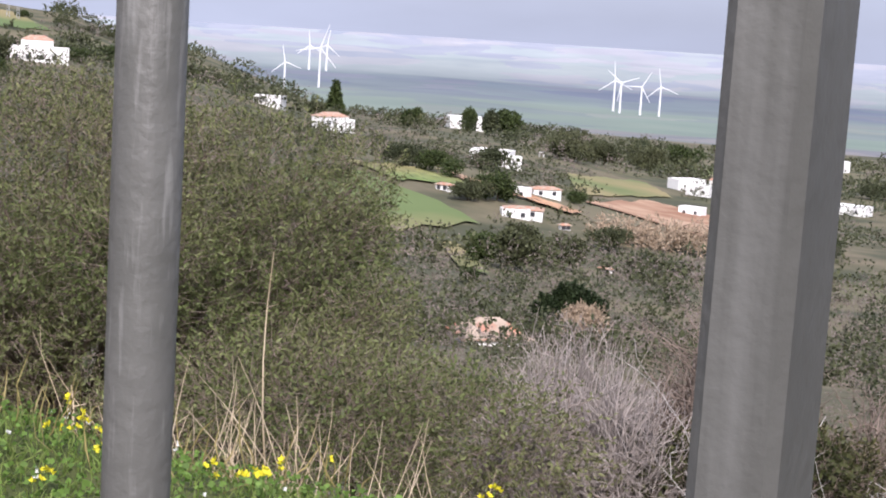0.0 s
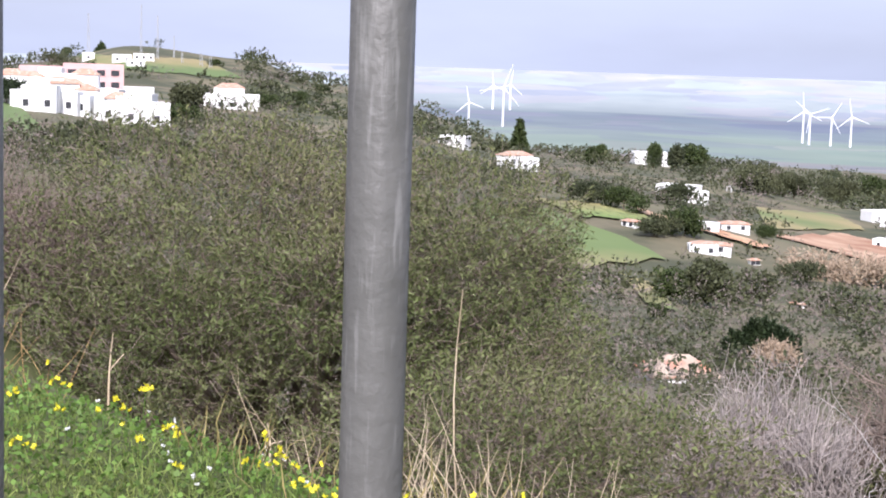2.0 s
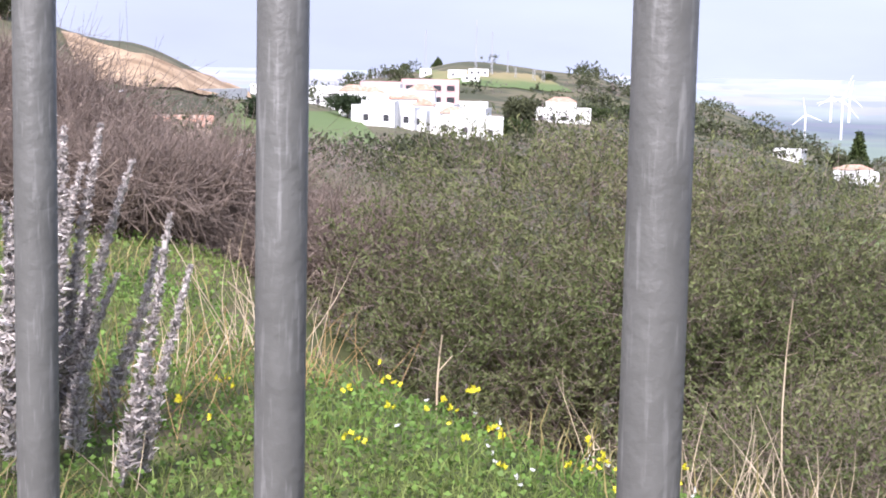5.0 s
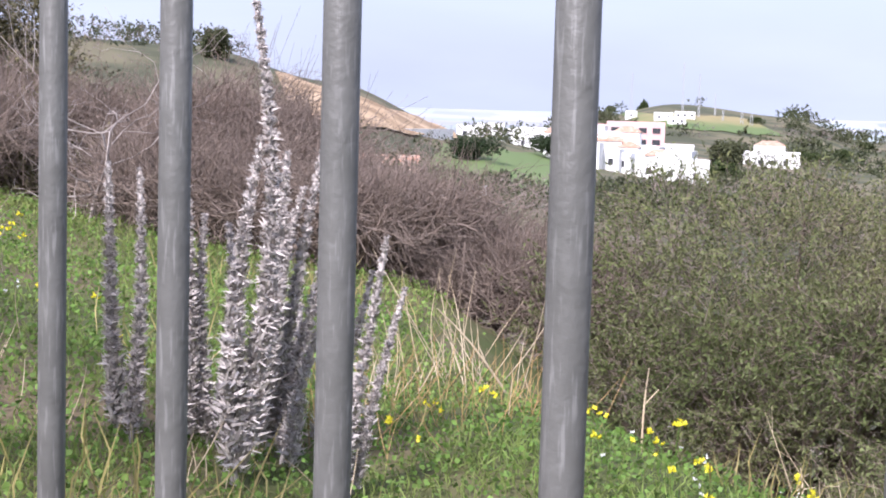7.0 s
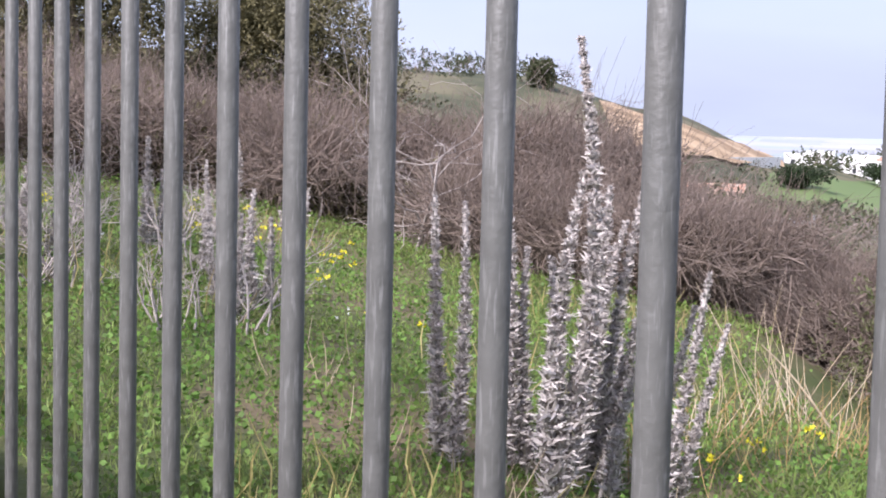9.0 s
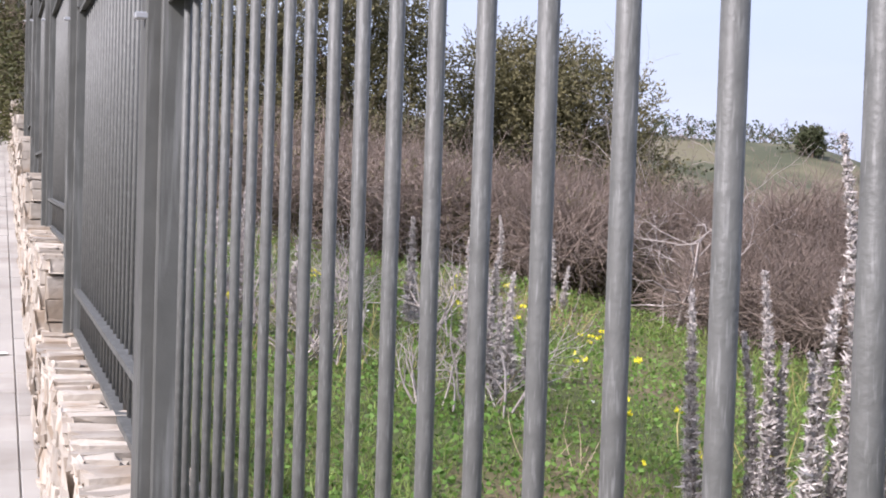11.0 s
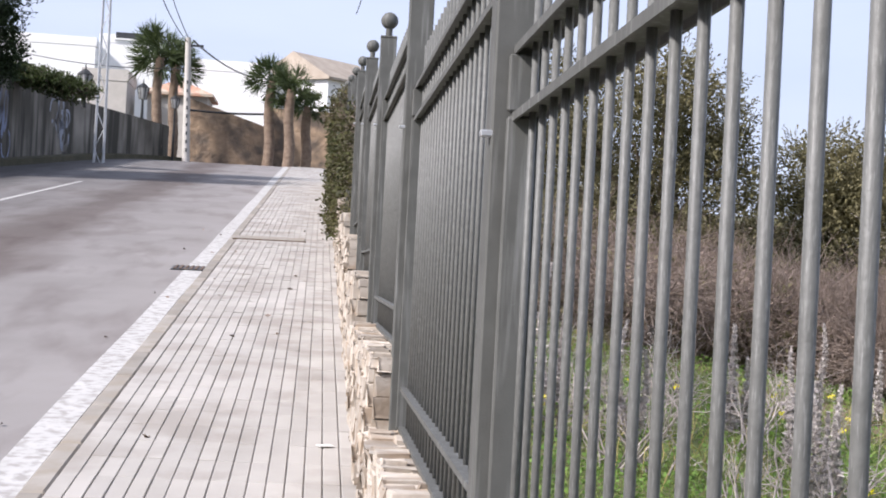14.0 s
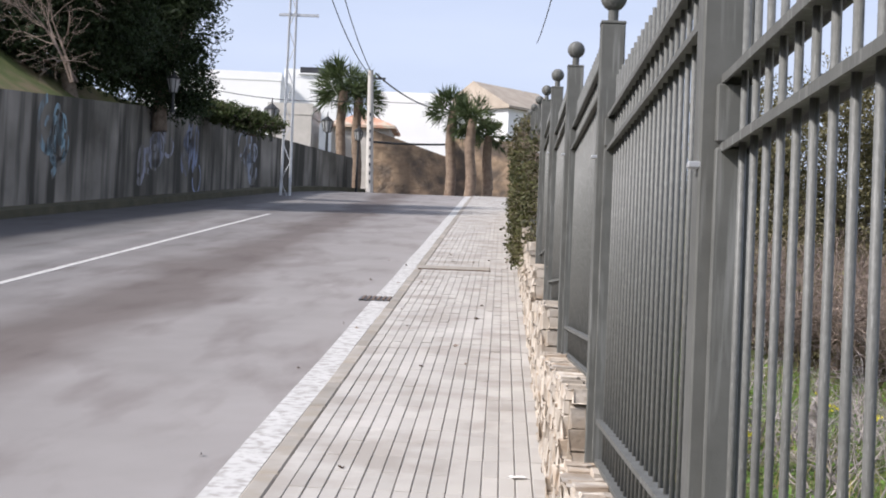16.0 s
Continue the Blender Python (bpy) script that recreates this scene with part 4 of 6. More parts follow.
def echium(name, tops, base_el, r, az_shift=0.0):
    t = thing(name, "dry grey viper's bugloss with tall woolly spires", "plant", group="dry spires on the bank")
    for az, el, waz, w in tops:
        ms = []
        off = r + RB.normal() * 0.10
        top = at_bearing(az, off, el)
        b = at_bearing(waz, off)
        spire(ms, b, top, w, RB)
        v, f = join(*ms)
        part("spire", mesh_of("spire", v, f, M_ECH), M_ECH, t)
    return t


echium("dry_bugloss", [(31.15, 3.3, 30.7, 0.085), (31.7, -1.8, 30.9, 0.09), (32.5, -2.3, 31.2, 0.085), (33.3, -3.6, 31.6, 0.085), (30.4, -5.0, 30.3, 0.09), (26.0, -2.8, 26.4, 0.07), (27.1, -3.0, 26.9, 0.06), (36.4, -5.4, 34.6, 0.06), (37.2, -7.2, 35.3, 0.05), (34.6, -7.5, 33.0, 0.06)], 0, 3.9)
echium("dry_bugloss", [(28.6, -1.9, 28.9, 0.07), (27.9, -4.2, 28.4, 0.065), (29.6, -4.6, 29.8, 0.07), (33.9, -2.2, 32.0, 0.07), (35.1, -3.4, 32.6, 0.065), (35.9, -6.6, 33.8, 0.06), (33.2, -7.8, 32.4, 0.07)], 0, 4.0)

for az, r, el in ((15.3, 7.0, -0.7), (13.8, 6.2, -8.0), (12.6, 6.2, -9.8), (17.5, 6.4, -2.9)):
    echium("dry_bugloss", [(az, el, az, 0.08), (az + 0.5, el - 1.2, az + 0.4, 0.07)], 0, r)

# more spires and dead weeds among the grass further up the bank
weeds = np.random.default_rng(77)
for k in range(7):
    az, r, h = weeds.uniform(6.5, 21), weeds.uniform(5.2, 9.5), weeds.uniform(0.35, 0.75)
    el = math.degrees(math.atan((polar(az, r)[2] + h - EYE) / r))
    echium("dry_bugloss", [(az, el, az, 0.07), (az + 0.6, el - 1.0, az + 0.4, 0.06), (az - 0.5, el - 1.9, az - 0.3, 0.06)], 0, r)
for k in range(12):
    az, r = weeds.uniform(5.5, 20), weeds.uniform(5.0, 10.0)
    bare_shrub("dead_weed", "low dead weed with wiry grey stems in the grass", at_bearing(az, r), weeds.uniform(0.3, 0.6), 0.5, weeds, M_TWIG, stems=8, depth=3, r=0.006, lean=0.7, kids=3)

# thickets of bare brown scrub along the top of the bank
def thicket(az, r, top_el, width, name, label, material, n=1500, length=0.5, rad=0.006, foot_el=None):
    foot = at_bearing(az, r)
    top = EYE + r * math.tan(radians(top_el))
    h = max(top - foot[2], 0.5)
    lumps = [(foot + np.array([RB.normal() * width * 0.3, RB.normal() * 0.3, h * u]), (width * 0.55, width * 0.5, h * 0.33)) for u in (0.3, 0.5, 0.66, 0.72)]
    return twig_mass(name, label, lumps, n, length, rad, material, RB, foot)


BL = "leafless brown scrub with tangled fine twigs"
for az, r, el in ((24.5, 10.5, -1.4), (27, 10.2, 0.1), (29.5, 10.4, 0.3), (32, 10.2, -0.6), (34.3, 10, -2.6), (36.5, 9.6, -4.2), (38.8, 9.2, -5.2), (22, 10.6, -2.4), (28.2, 9.3, -2.0), (31.2, 9.2, -2.6), (33.6, 9.0, -3.8), (35.8, 8.6, -5.4), (40.6, 9.0, -6.4)):
    thicket(az, r, el, 0.95, "bare_scrub", BL, M_BROWN, n=1300, length=0.42, rad=0.0045)
for az, r, el in ((19.5, 10.4, -2.4), (17.2, 10.2, -2.0), (15, 10.4, -1.2), (13, 10.6, -0.8), (11, 10.8, -0.2), (9, 11, 0.2), (20.8, 9.6, -3.4), (12, 9.6, -2.4)):
    thicket(az, r, el, 0.9, "bare_scrub", "grey-brown bare scrub under the trees", M_BROWN if RB.random() < 0.8 else M_TWIG, n=900, length=0.42, rad=0.0045)
GL = "leafless pale grey shrub, a dense dome of twigs"
def dome_shrub(label, az, r, top_el, radius, n, material):
    """A bare shrub whose fine forked twigs fan out from the foot to a dome."""
    t = thing("grey_shrub", label, "shrub")
    foot = at_bearing(az, r)
    tall = EYE + r * math.tan(radians(top_el)) - foot[2]
    size = np.array([radius, radius, tall * 0.62])
    heart = foot + np.array([0, 0, tall * 0.38])
    d = ball_points(n, RB)
    d[:, 2] = np.where(d[:, 2] < -0.3, -d[:, 2], d[:, 2])
    end = heart + d * size * RB.uniform(0.72, 1.04, n)[:, None]
    q = heart + d * size * RB.uniform(0.1, 0.5, n)[:, None] + RB.normal(size=(n, 3)) * 0.03
    parts, steps, rad = [], 4, 0.0058
    for k in range(steps):
        nxt = q + (end - q) / (steps - k) + RB.normal(size=(n, 3)) * 0.022
        nxt[:, 2] += 0.012
        parts.append(sticks(q, nxt, rad, rad * 0.8))
        way = nxt - q
        for _ in range(2):
            parts.append(sticks(nxt, nxt + way * 0.55 + RB.normal(size=(n, 3)) * 0.04, rad * 0.6, rad * 0.35))
        q, rad = nxt, rad * 0.8
    tagged(part("twig_tangle", mesh_of("twig_tangle", *join(*parts), material), material, t), kind="stuff")
    for _ in range(9):
        e = heart + ball_points(1, RB)[0] * size * 0.45
        m = foot * 0.5 + e * 0.5 + RB.normal(size=3) * 0.06
        part("limb", mesh_of("limb", *join(sticks([foot], [m], 0.016, 0.012, 6), sticks([m], [e], 0.012, 0.006, 6)), material), material, t)
    return t


for az, r, el, wide, n in ((71.5, 7.2, -11.0, 0.5, 1500), (73.3, 6.9, -11.7, 0.42, 1100), (70.1, 6.9, -12.9, 0.36, 900)):
    dome_shrub(GL, az, r, el, wide, int(n * 0.45), M_TWIG)
for az, r, el in ((78.5, 7.6, -10.5), (81, 7.4, -11.5), (76.5, 7.8, -12.5)):
    thicket(az, r, el, 0.6, "grey_shrub", "pinkish grey bare shrub with knotty branches", M_BROWN, n=1100, length=0.4, rad=0.005)
for az, r, h, k in ((75.2, 6.6, 1.65, 0.35), (76.4, 6.3, 1.4, 0.45), (78.6, 6.1, 1.5, 0.45), (80.3, 5.9, 1.4, 0.5)):
    bare_shrub("bare_sapling", "bare pale sapling with angular branches", at_bearing(az, r), h, k, RB, M_PALETWIG, stems=3, depth=4, r=0.014, lean=0.75, kids=2, wig=0.75)
bare_shrub("bare_sapling", "bare forked sapling with a mossy yellow stem", at_bearing(25.8, 8.6), 1.25, 0.35, RB, M_TWIG, stems=3, depth=4, r=0.013, lean=0.6, kids=2, wig=0.6)
bare_shrub("bare_sapling", "thin bare sapling with a few dead leaves", at_bearing(24.3, 12.5), 2.2, 0.15, RB, M_TWIG, stems=3, depth=4, r=0.011, lean=0.4, kids=2, wig=0.5)
bush_thing("leafy_bush", "yellow-green leafy bush under the bare sapling", "bush", lumpy(RB, at_bearing(75.3, 7.0, -16.2), (0.4, 0.4, 0.35), 6), 1500, 0.035, 0.014, M_IVY, RB, at_bearing(75.3, 7.0))
bush_thing("leafy_bush", "yellow-green leafy bush on the bank", "bush", lumpy(RB, at_bearing(80.5, 6.6, -15.5), (0.4, 0.4, 0.3), 6), 1200, 0.035, 0.014, M_IVY, RB, at_bearing(80.5, 6.6))
for az, r, el, w in ((22.4, 10.0, -1.8, 0.7), (19.6, 9.9, -1.6, 0.75), (17.0, 10.0, -1.4, 0.7), (14.6, 10.0, -0.9, 0.75), (11.6, 10.4, -0.2, 0.85), (8.6, 10.6, 0.4, 0.85)):
    bush_thing("leafy_bush", "olive-brown evergreen bush among the bare scrub", "bush", lumpy(RB, at_bearing(az, r, el - 1.6), (w, w, w * 0.8), 7), 1700, 0.05, 0.02, M_EUCA, RB, at_bearing(az, r), M_BROWN, group="bushes under the trees")
for az, r, n in ((36.5, 4.4, 22), (38.2, 4.8, 24), (39.6, 5.1, 24), (41.0, 5.2, 18), (35.2, 4.2, 14), (43.0, 5.3, 14)):
    stalks("dry_tuft", "rusty dry grass tuft mixed into the green", az, r, n, 0.16, 0.36, lean=0.5, fork=False, rad=0.0015, material=M_RUSTGRASS)
# rough herbs at the foot of the olive
bush_thing("weed_clump", "dull green weeds mixed with dry stems below the olive", "bush", [(at_bearing(a, 5.9 + 0.1 * k, -13.6 - 0.4 * k), (0.5, 0.5, 0.28)) for k, a in enumerate((60, 63, 66, 68.5, 57))], 3000, 0.03, 0.010, M_OLIVE, RB, at_bearing(63, 6.0))


# trees beyond the bank
def tree(name, label, az, r, base_el, lumps, n, size, width, material, trunk=0.12, twigs=None, **k):
    t = thing(name, label, "tree")
    b = at_bearing(az, r)
    ls = []
    for laz, lel, s in lumps:
        c = at_bearing(laz, r + RB.normal() * s * 0.4, lel)
        ls += [(c, (s, s, s * 0.8))] + [(c + ball_points(1, RB)[0] * s * 0.8, (s * 0.42,) * 3) for _ in range(4)]
    leaf_crown("crown", ls, n, size, width, material, RB, t, None, **k)
    ends = np.array([c for c, _ in ls[::5]])
    fork = b * 0.5 + ends.mean(0) * 0.5
    part("trunk", mesh_of("trunk", *sticks([b], [fork], trunk, trunk * 0.7, 8), M_BARK), M_BARK, t)
    for e in ends:
        part("limb", mesh_of("limb", *sticks([fork], [e], trunk * 0.55, trunk * 0.15, 6), M_BARK), M_BARK, t)
    return t


tree("eucalyptus", "tall open-crowned eucalyptus behind the scrub", 13, 22, 0, [(9.0, 6.5, 1.0), (8.0, 4.5, 1.0), (12.6, 7.6, 0.8), (13.8, 6.0, 0.8), (11.5, 5.5, 1.0), (14.8, 4.9, 0.7), (12.8, 3.2, 1.1), (10.2, 3.4, 1.0), (15.3, 2.6, 0.7), (9.6, 1.2, 1.1), (11.8, 0.8, 1.1), (14.2, 0.4, 1.0), (16.0, -0.2, 0.8)], 13000, 0.075, 0.028, M_EUCA, hollow=0.35, per=6)
tree("eucalyptus", "broad olive-brown tree with a domed crown", 20, 24, 0, [(18.3, 4.3, 0.9), (20.2, 4.2, 1.0), (22, 3.2, 1.0), (17.5, 2.2, 1.0), (19.8, 1.6, 1.3), (22.3, 0.8, 1.0), (18.8, -0.3, 1.1), (21, -0.8, 1.0), (23.5, -0.8, 0.7), (17.2, -0.9, 0.9), (19.6, -2.0, 0.9), (22.2, -2.0, 0.8)], 16000, 0.075, 0.03, M_EUCA, hollow=0.4, per=6)


# ---- street end: palms, lamps, houses ----
def street_at(az, r):
    x, y = r * math.sin(radians(az)) - 0.1, r * math.cos(radians(az))
    return np.array([x, y, float(street_z(y)) - 0.1])


def palm(az, r, top_el, crown, label):
    t = thing("palm_tree", label, "palm tree", group="palms by the stone wall")
    b = street_at(az, r)
    top = b.copy()
    top[2] = EYE + 0.1 + r * math.tan(radians(top_el))
    n = 7
    pts = np.array([b + (top - b) * k / n + np.array([0.05 * math.sin(k), 0, 0]) for k in range(n + 1)])
    rad = np.linspace(0.21, 0.17, n + 1)
    v, f = sticks(pts[:-1], pts[1:], rad[:-1] * 1.08, rad[1:], 12)
    part("trunk", mesh_of("trunk", v, f, M_PALMBARK), M_PALMBARK, t)
    nf = 44
    for _ in range(nf):
        a, e = RB.uniform(0, 2 * np.pi), RB.uniform(-0.7, 1.3)
        d = np.array([math.cos(a) * math.cos(e), math.sin(a) * math.cos(e), math.sin(e)])
        L = crown * RB.uniform(0.35, 0.6)
        hub = top + d * L
        hub[2] -= 0.10 * L
        m = 20
        fan = RB.normal(size=(m, 3)) * 0.38 + d * 0.9
        fan[:, 2] -= 0.22
        q = leaves(np.repeat(hub[None], m, 0), fan, crown * RB.uniform(0.35, 0.6, m), 0.035 * crown, RB, curl=0.12)
        st = sticks([top], [hub], 0.02, 0.012, 4)
        v, f = join(q, st)
        part("frond", mesh_of("frond", v, f, M_PALM), M_PALM, t)
    return t


palm(-6.15, 62, 7.3, 1.6, "tall fan palm with a shaggy green crown")
palm(-5.55, 64, 7.05, 1.35, "fan palm beside a taller one")
palm(-2.0, 61, 6.7, 1.2, "fan palm in front of the stone wall")
palm(-1.25, 60, 6.45, 1.15, "fan palm with a stout brown trunk")
palm(-0.6, 62, 5.85, 0.95, "small fan palm near the hedge")


def end_wall():
    t = thing("end_wall", "rubble stone wall closing the top of the street", "wall", kind="structure")
    v = []
    pts = [(-5.15, 65, 6.15), (-2.1, 65, 5.2), (-1.95, 66, 5.95), (0.3, 66, 5.9)]
    bm = bmesh.new()
    for (a, r, e), (a2, r2, e2) in zip(pts[:-1], pts[1:]):
        p, q = at_bearing(a, r, e - 0.1), at_bearing(a2, r2, e2 - 0.1)
        vs = [bm.verts.new(c) for c in ((p[0], p[1], 4.5), (q[0], q[1], 4.5), tuple(q), tuple(p), (p[0], p[1] + 0.4, 4.5), (q[0], q[1] + 0.4, 4.5), (q[0], q[1] + 0.4, q[2]), (p[0], p[1] + 0.4, p[2]))]
        for i in ((0, 1, 2, 3), (3, 2, 6, 7), (5, 4, 7, 6), (0, 3, 7, 4), (1, 5, 6, 2)):
            bm.faces.new([vs[k] for k in i])
    part("masonry", bm, M_ENDSTONE, t)


M_ENDSTONE = mat("rubble_masonry", (0.24, 0.17, 0.115), (0.40, 0.29, 0.19), scale=2.5, bump=1.0, fine=4, c3=(0.14, 0.11, 0.085), scale3=1.2, amount3=0.5)
end_wall()
house("white_building", "large white flat-roofed building above the road", -17.6, 92, 6.0, 8.2, 9, 7.5, 4, category="building")
house("white_building", "white building with a roof terrace", -11.9, 95, 6.0, 3.6, 8, 8.2, 4, category="building", windows=(("s", 0.3, 8.6, 2.4, 0.35),))
house("white_house", "long white house behind the stone wall", -4.75, 76, 6.0, 3.9, 6, 4.7, 0)
house("gabled_house", "white house with a weathered tiled gable roof", -0.1, 79.6, 5.5, 4.8, 4.4, 5.6, 50, roof="gable", roof_mat=M_OLDTILE, rise=1.35, windows=(("w", 0.2, 3.2, 0.6, 1.2),))
house("white_house", "small upper room over a white house", -6.0, 80, 6.0, 1.9, 4, 5.3, 0)
house("stone_gatehouse", "pale stone pavilion with a flat cornice", -9.55, 68, 5.0, 1.9, 3, 4.2, 0, wall=M_POLE, category="building")
house("stone_house", "low stone outbuilding with a tiled roof", -6.5, 69, 5.0, 2.6, 3, 3.9, 0, wall=M_POLE, roof="hip", rise=0.7)


def lamp(az, r, foot_z, top_el, size, label):
    """An old-style street lantern on a post: six-sided glass cage, roof and finial."""
    t = thing("street_lamp", label, "street lamp", group="lanterns along the street")
    x, y = r * math.sin(radians(az)) - 0.1, r * math.cos(radians(az))
    top = EYE + 0.1 + r * math.tan(radians(top_el))
    cage = size
    z = top - cage * 1.5
    v, f = sticks([(x, y, foot_z)], [(x, y, z)], size * 0.12, size * 0.08, 8)
    part("post", mesh_of("post", v, f, M_IRON), M_IRON, t)
    bm = bmesh.new()
    bmesh.ops.create_cone(bm, segments=6, radius1=cage * 0.24, radius2=cage * 0.42, depth=cage * 0.8, cap_ends=True, matrix=pose(x, y, z + cage * 0.42))
    part("glass", bm, M_LAMPGLASS, t, "milky lantern glass")
    bm = bmesh.new()
    bmesh.ops.create_cone(bm, segments=6, radius1=cage * 0.5, radius2=cage * 0.12, depth=cage * 0.3, cap_ends=True, matrix=pose(x, y, z + cage * 0.98))
    part("roof", bm, M_IRON, t)
    v, f = sticks([(x, y, z + cage * 1.1)], [(x, y, top)], cage * 0.06, cage * 0.02, 6)
    part("finial", mesh_of("finial", v, f, M_IRON), M_IRON, t)
    for k in range(6):
        a = k * math.pi / 3
        v, f = sticks([(x + cage * 0.25 * math.cos(a), y + cage * 0.25 * math.sin(a), z)], [(x + cage * 0.43 * math.cos(a), y + cage * 0.43 * math.sin(a), z + cage * 0.83)], cage * 0.03, cage * 0.03, 4)
        part("cage_bar", mesh_of("cage_bar", v, f, M_IRON), M_IRON, t)


M_LAMPGLASS = mat("lamp_glass", (0.30, 0.31, 0.31), (0.36, 0.36, 0.36), rough=0.25, bump=0, spec=0.5)
lamp(-8.78, 52, 6.5, 6.9, 0.6, "black iron street lantern on the retaining wall")
lamp(-6.68, 60, 6.8, 6.5, 0.55, "black iron street lantern on the retaining wall")
lamp(-5.5, 61, 5.4, 6.1, 0.45, "black iron street lantern beside the palms")
lamp(-12.45, 40, 6.0, 7.75, 0.42, "street lantern half hidden under dark trees")


def lattice_mast():
    t = thing("lattice_mast", "tall galvanised lattice power mast", "power mast")
    b = street_at(-8.15, 50)
    b[2] -= 0.1
    top_z = b[2] + 9.4
    for sx in (-1, 1):
        for sy in (-1, 1):
            v, f = sticks([b + np.array([0.15 * sx, 0.15 * sy, 0])], [np.array([b[0] + 0.08 * sx, b[1] + 0.08 * sy, top_z])], 0.028, 0.02, 4)
            part("leg", mesh_of("leg", v, f, M_GALV), M_GALV, t)
    n = 15
    for k in range(n):
        u, w = k / n, (k + 1) / n
        a, c = 0.15 - 0.07 * u, 0.15 - 0.07 * w
        z, z2 = b[2] + 9.4 * u, b[2] + 9.4 * w
        q = 1 if k % 2 else -1
        v, f = join(sticks([(b[0] - a * q, b[1] - a, z)], [(b[0] + c * q, b[1] - c, z2)], 0.016, 0.016, 4), sticks([(b[0] - a, b[1] + a * q, z)], [(b[0] - c, b[1] - c * q, z2)], 0.016, 0.016, 4))
        part("brace", mesh_of("brace", v, f, M_GALV), M_GALV, t)
    part("crossarm", boxed(b[0], b[1], top_z - 0.1, 2.2, 0.1, 0.1), M_GALV, t)
    part("crossarm", boxed(b[0] + 0.2, b[1], b[2] + 6.1, 1.3, 0.1, 0.08), M_GALV, t)
    return np.array([b[0], b[1], top_z])


MAST_TOP = lattice_mast()


def utility_pole():
    t = thing("utility_pole", "pale concrete utility pole by the stone wall", "utility pole")
    b = street_at(-5.0, 60)
    top = b.copy()
    top[0] -= 0.15
    top[2] = EYE + 0.1 + 60 * math.tan(radians(8.1))
    v, f = sticks([b], [top], 0.16, 0.11, 10)
    part("pole", mesh_of("pole", v, f, M_POLE), M_POLE, t)
    for k in range(9):
        z = b[2] + 0.5 + k * 0.33
        part("step_hole", boxed(b[0] - 0.01 * k, b[1] - 0.15, z, 0.06, 0.03, 0.13), M_DARK, t)
    part("bracket", boxed(top[0] + 0.25, top[1], top[2] - 0.3, 0.7, 0.08, 0.08), M_IRON, t)
    return top


POLE_TOP = utility_pole()


def cable(a, b, sag, r=0.018):
    t = thing("overhead_cable", "thin dark overhead cable", "cable", group="overhead cables")
    a, b = np.array(a, float), np.array(b, float)
    u = np.linspace(0, 1, 15)
    p = a + (b - a) * u[:, None]
    p[:, 2] -= sag * 4 * u * (1 - u)
    ring = np.array([(math.cos(q), 0, math.sin(q)) for q in np.arange(5) * 2 * math.pi / 5]) * r
    v = (p[:, None] + ring[None]).reshape(-1, 3)
    f = [(i * 5 + k, i * 5 + (k + 1) % 5, i * 5 + 5 + (k + 1) % 5, i * 5 + 5 + k) for i in range(14) for k in range(5)]
    part("wire", mesh_of("wire", v, f, M_IRON, smooth=True), M_IRON, t)


cable(MAST_TOP + (0.9, 0, 0), POLE_TOP, 0.5)
cable(MAST_TOP + (0.3, 0, 0), POLE_TOP + (0, 0, -0.2), 0.7)
cable(POLE_TOP + (0.2, 0, -0.1), at_bearing(-2.6, 75, 6.9), 0.25, r=0.035)
cable(at_bearing(-12, 70, 7.35), POLE_TOP + (0, 0, -1.2), 0.3)
cable(POLE_TOP + (0, 0, -2.8), at_bearing(-2.2, 64, 5.6), 0.05, r=0.045)
cable(at_bearing(0.9, 30, 9.6), at_bearing(1.6, 14, 13.5), 0.1, r=0.008)

# dark trees and green slope over the retaining wall
def slope():
    ys = np.arange(-14, 64, 2.0)
    v, f = [], []
    n = 7
    for y in ys:
        x = left_edge(y) - 0.3
        z1 = float(np.interp(y, [-14, 30, 46, 63], [street_z(-14.0) + 2.7, 5.35, 6.75, 7.0])) - 0.1
        rise = float(np.interp(y, [-14, 38, 44, 63], [0.6, 0.62, 0.14, 0.0]))
        for k in range(n):
            v.append((x - k * 1.2, y, z1 + k * 1.2 * rise + 0.15 * math.sin(y + k)))
    for i in range(len(ys) - 1):
        for k in range(n - 1):
            o = i * n + k
            f.append((o, o + n, o + n + 1, o + 1))
    tagged(new("embankment", mesh_of("embankment", v, f, M_SOIL, smooth=True)), "grassy green slope above the retaining wall", "slope", kind="structure")


slope()


def street_tree(label, az, r, lumps, n, size, width, material, group=""):
    t = thing("dark_tree", label, "tree", group)
    ls = []
    for laz, lel, s in lumps:
        c = at_bearing(laz, r + RB.normal() * s * 0.3, lel)
        ls += [(c, (s, s, s))] + [(c + ball_points(1, RB)[0] * s * 0.8, (s * 0.45,) * 3) for _ in range(5)]
    leaf_crown("crown", ls, n, size, width, material, RB, t, None, hollow=0.5, per=6)
    foot = at_bearing(az, r, 5.6)
    ends = np.array([c for c, _ in ls[::6]])
    fork = foot * 0.6 + ends.mean(0) * 0.4
    part("trunk", mesh_of("trunk", *sticks([foot], [fork], 0.22, 0.16, 8), M_BARK), M_BARK, t)
    for e in ends:
        part("limb", mesh_of("limb", *sticks([fork], [e], 0.1, 0.04, 6), M_BARK), M_BARK, t)


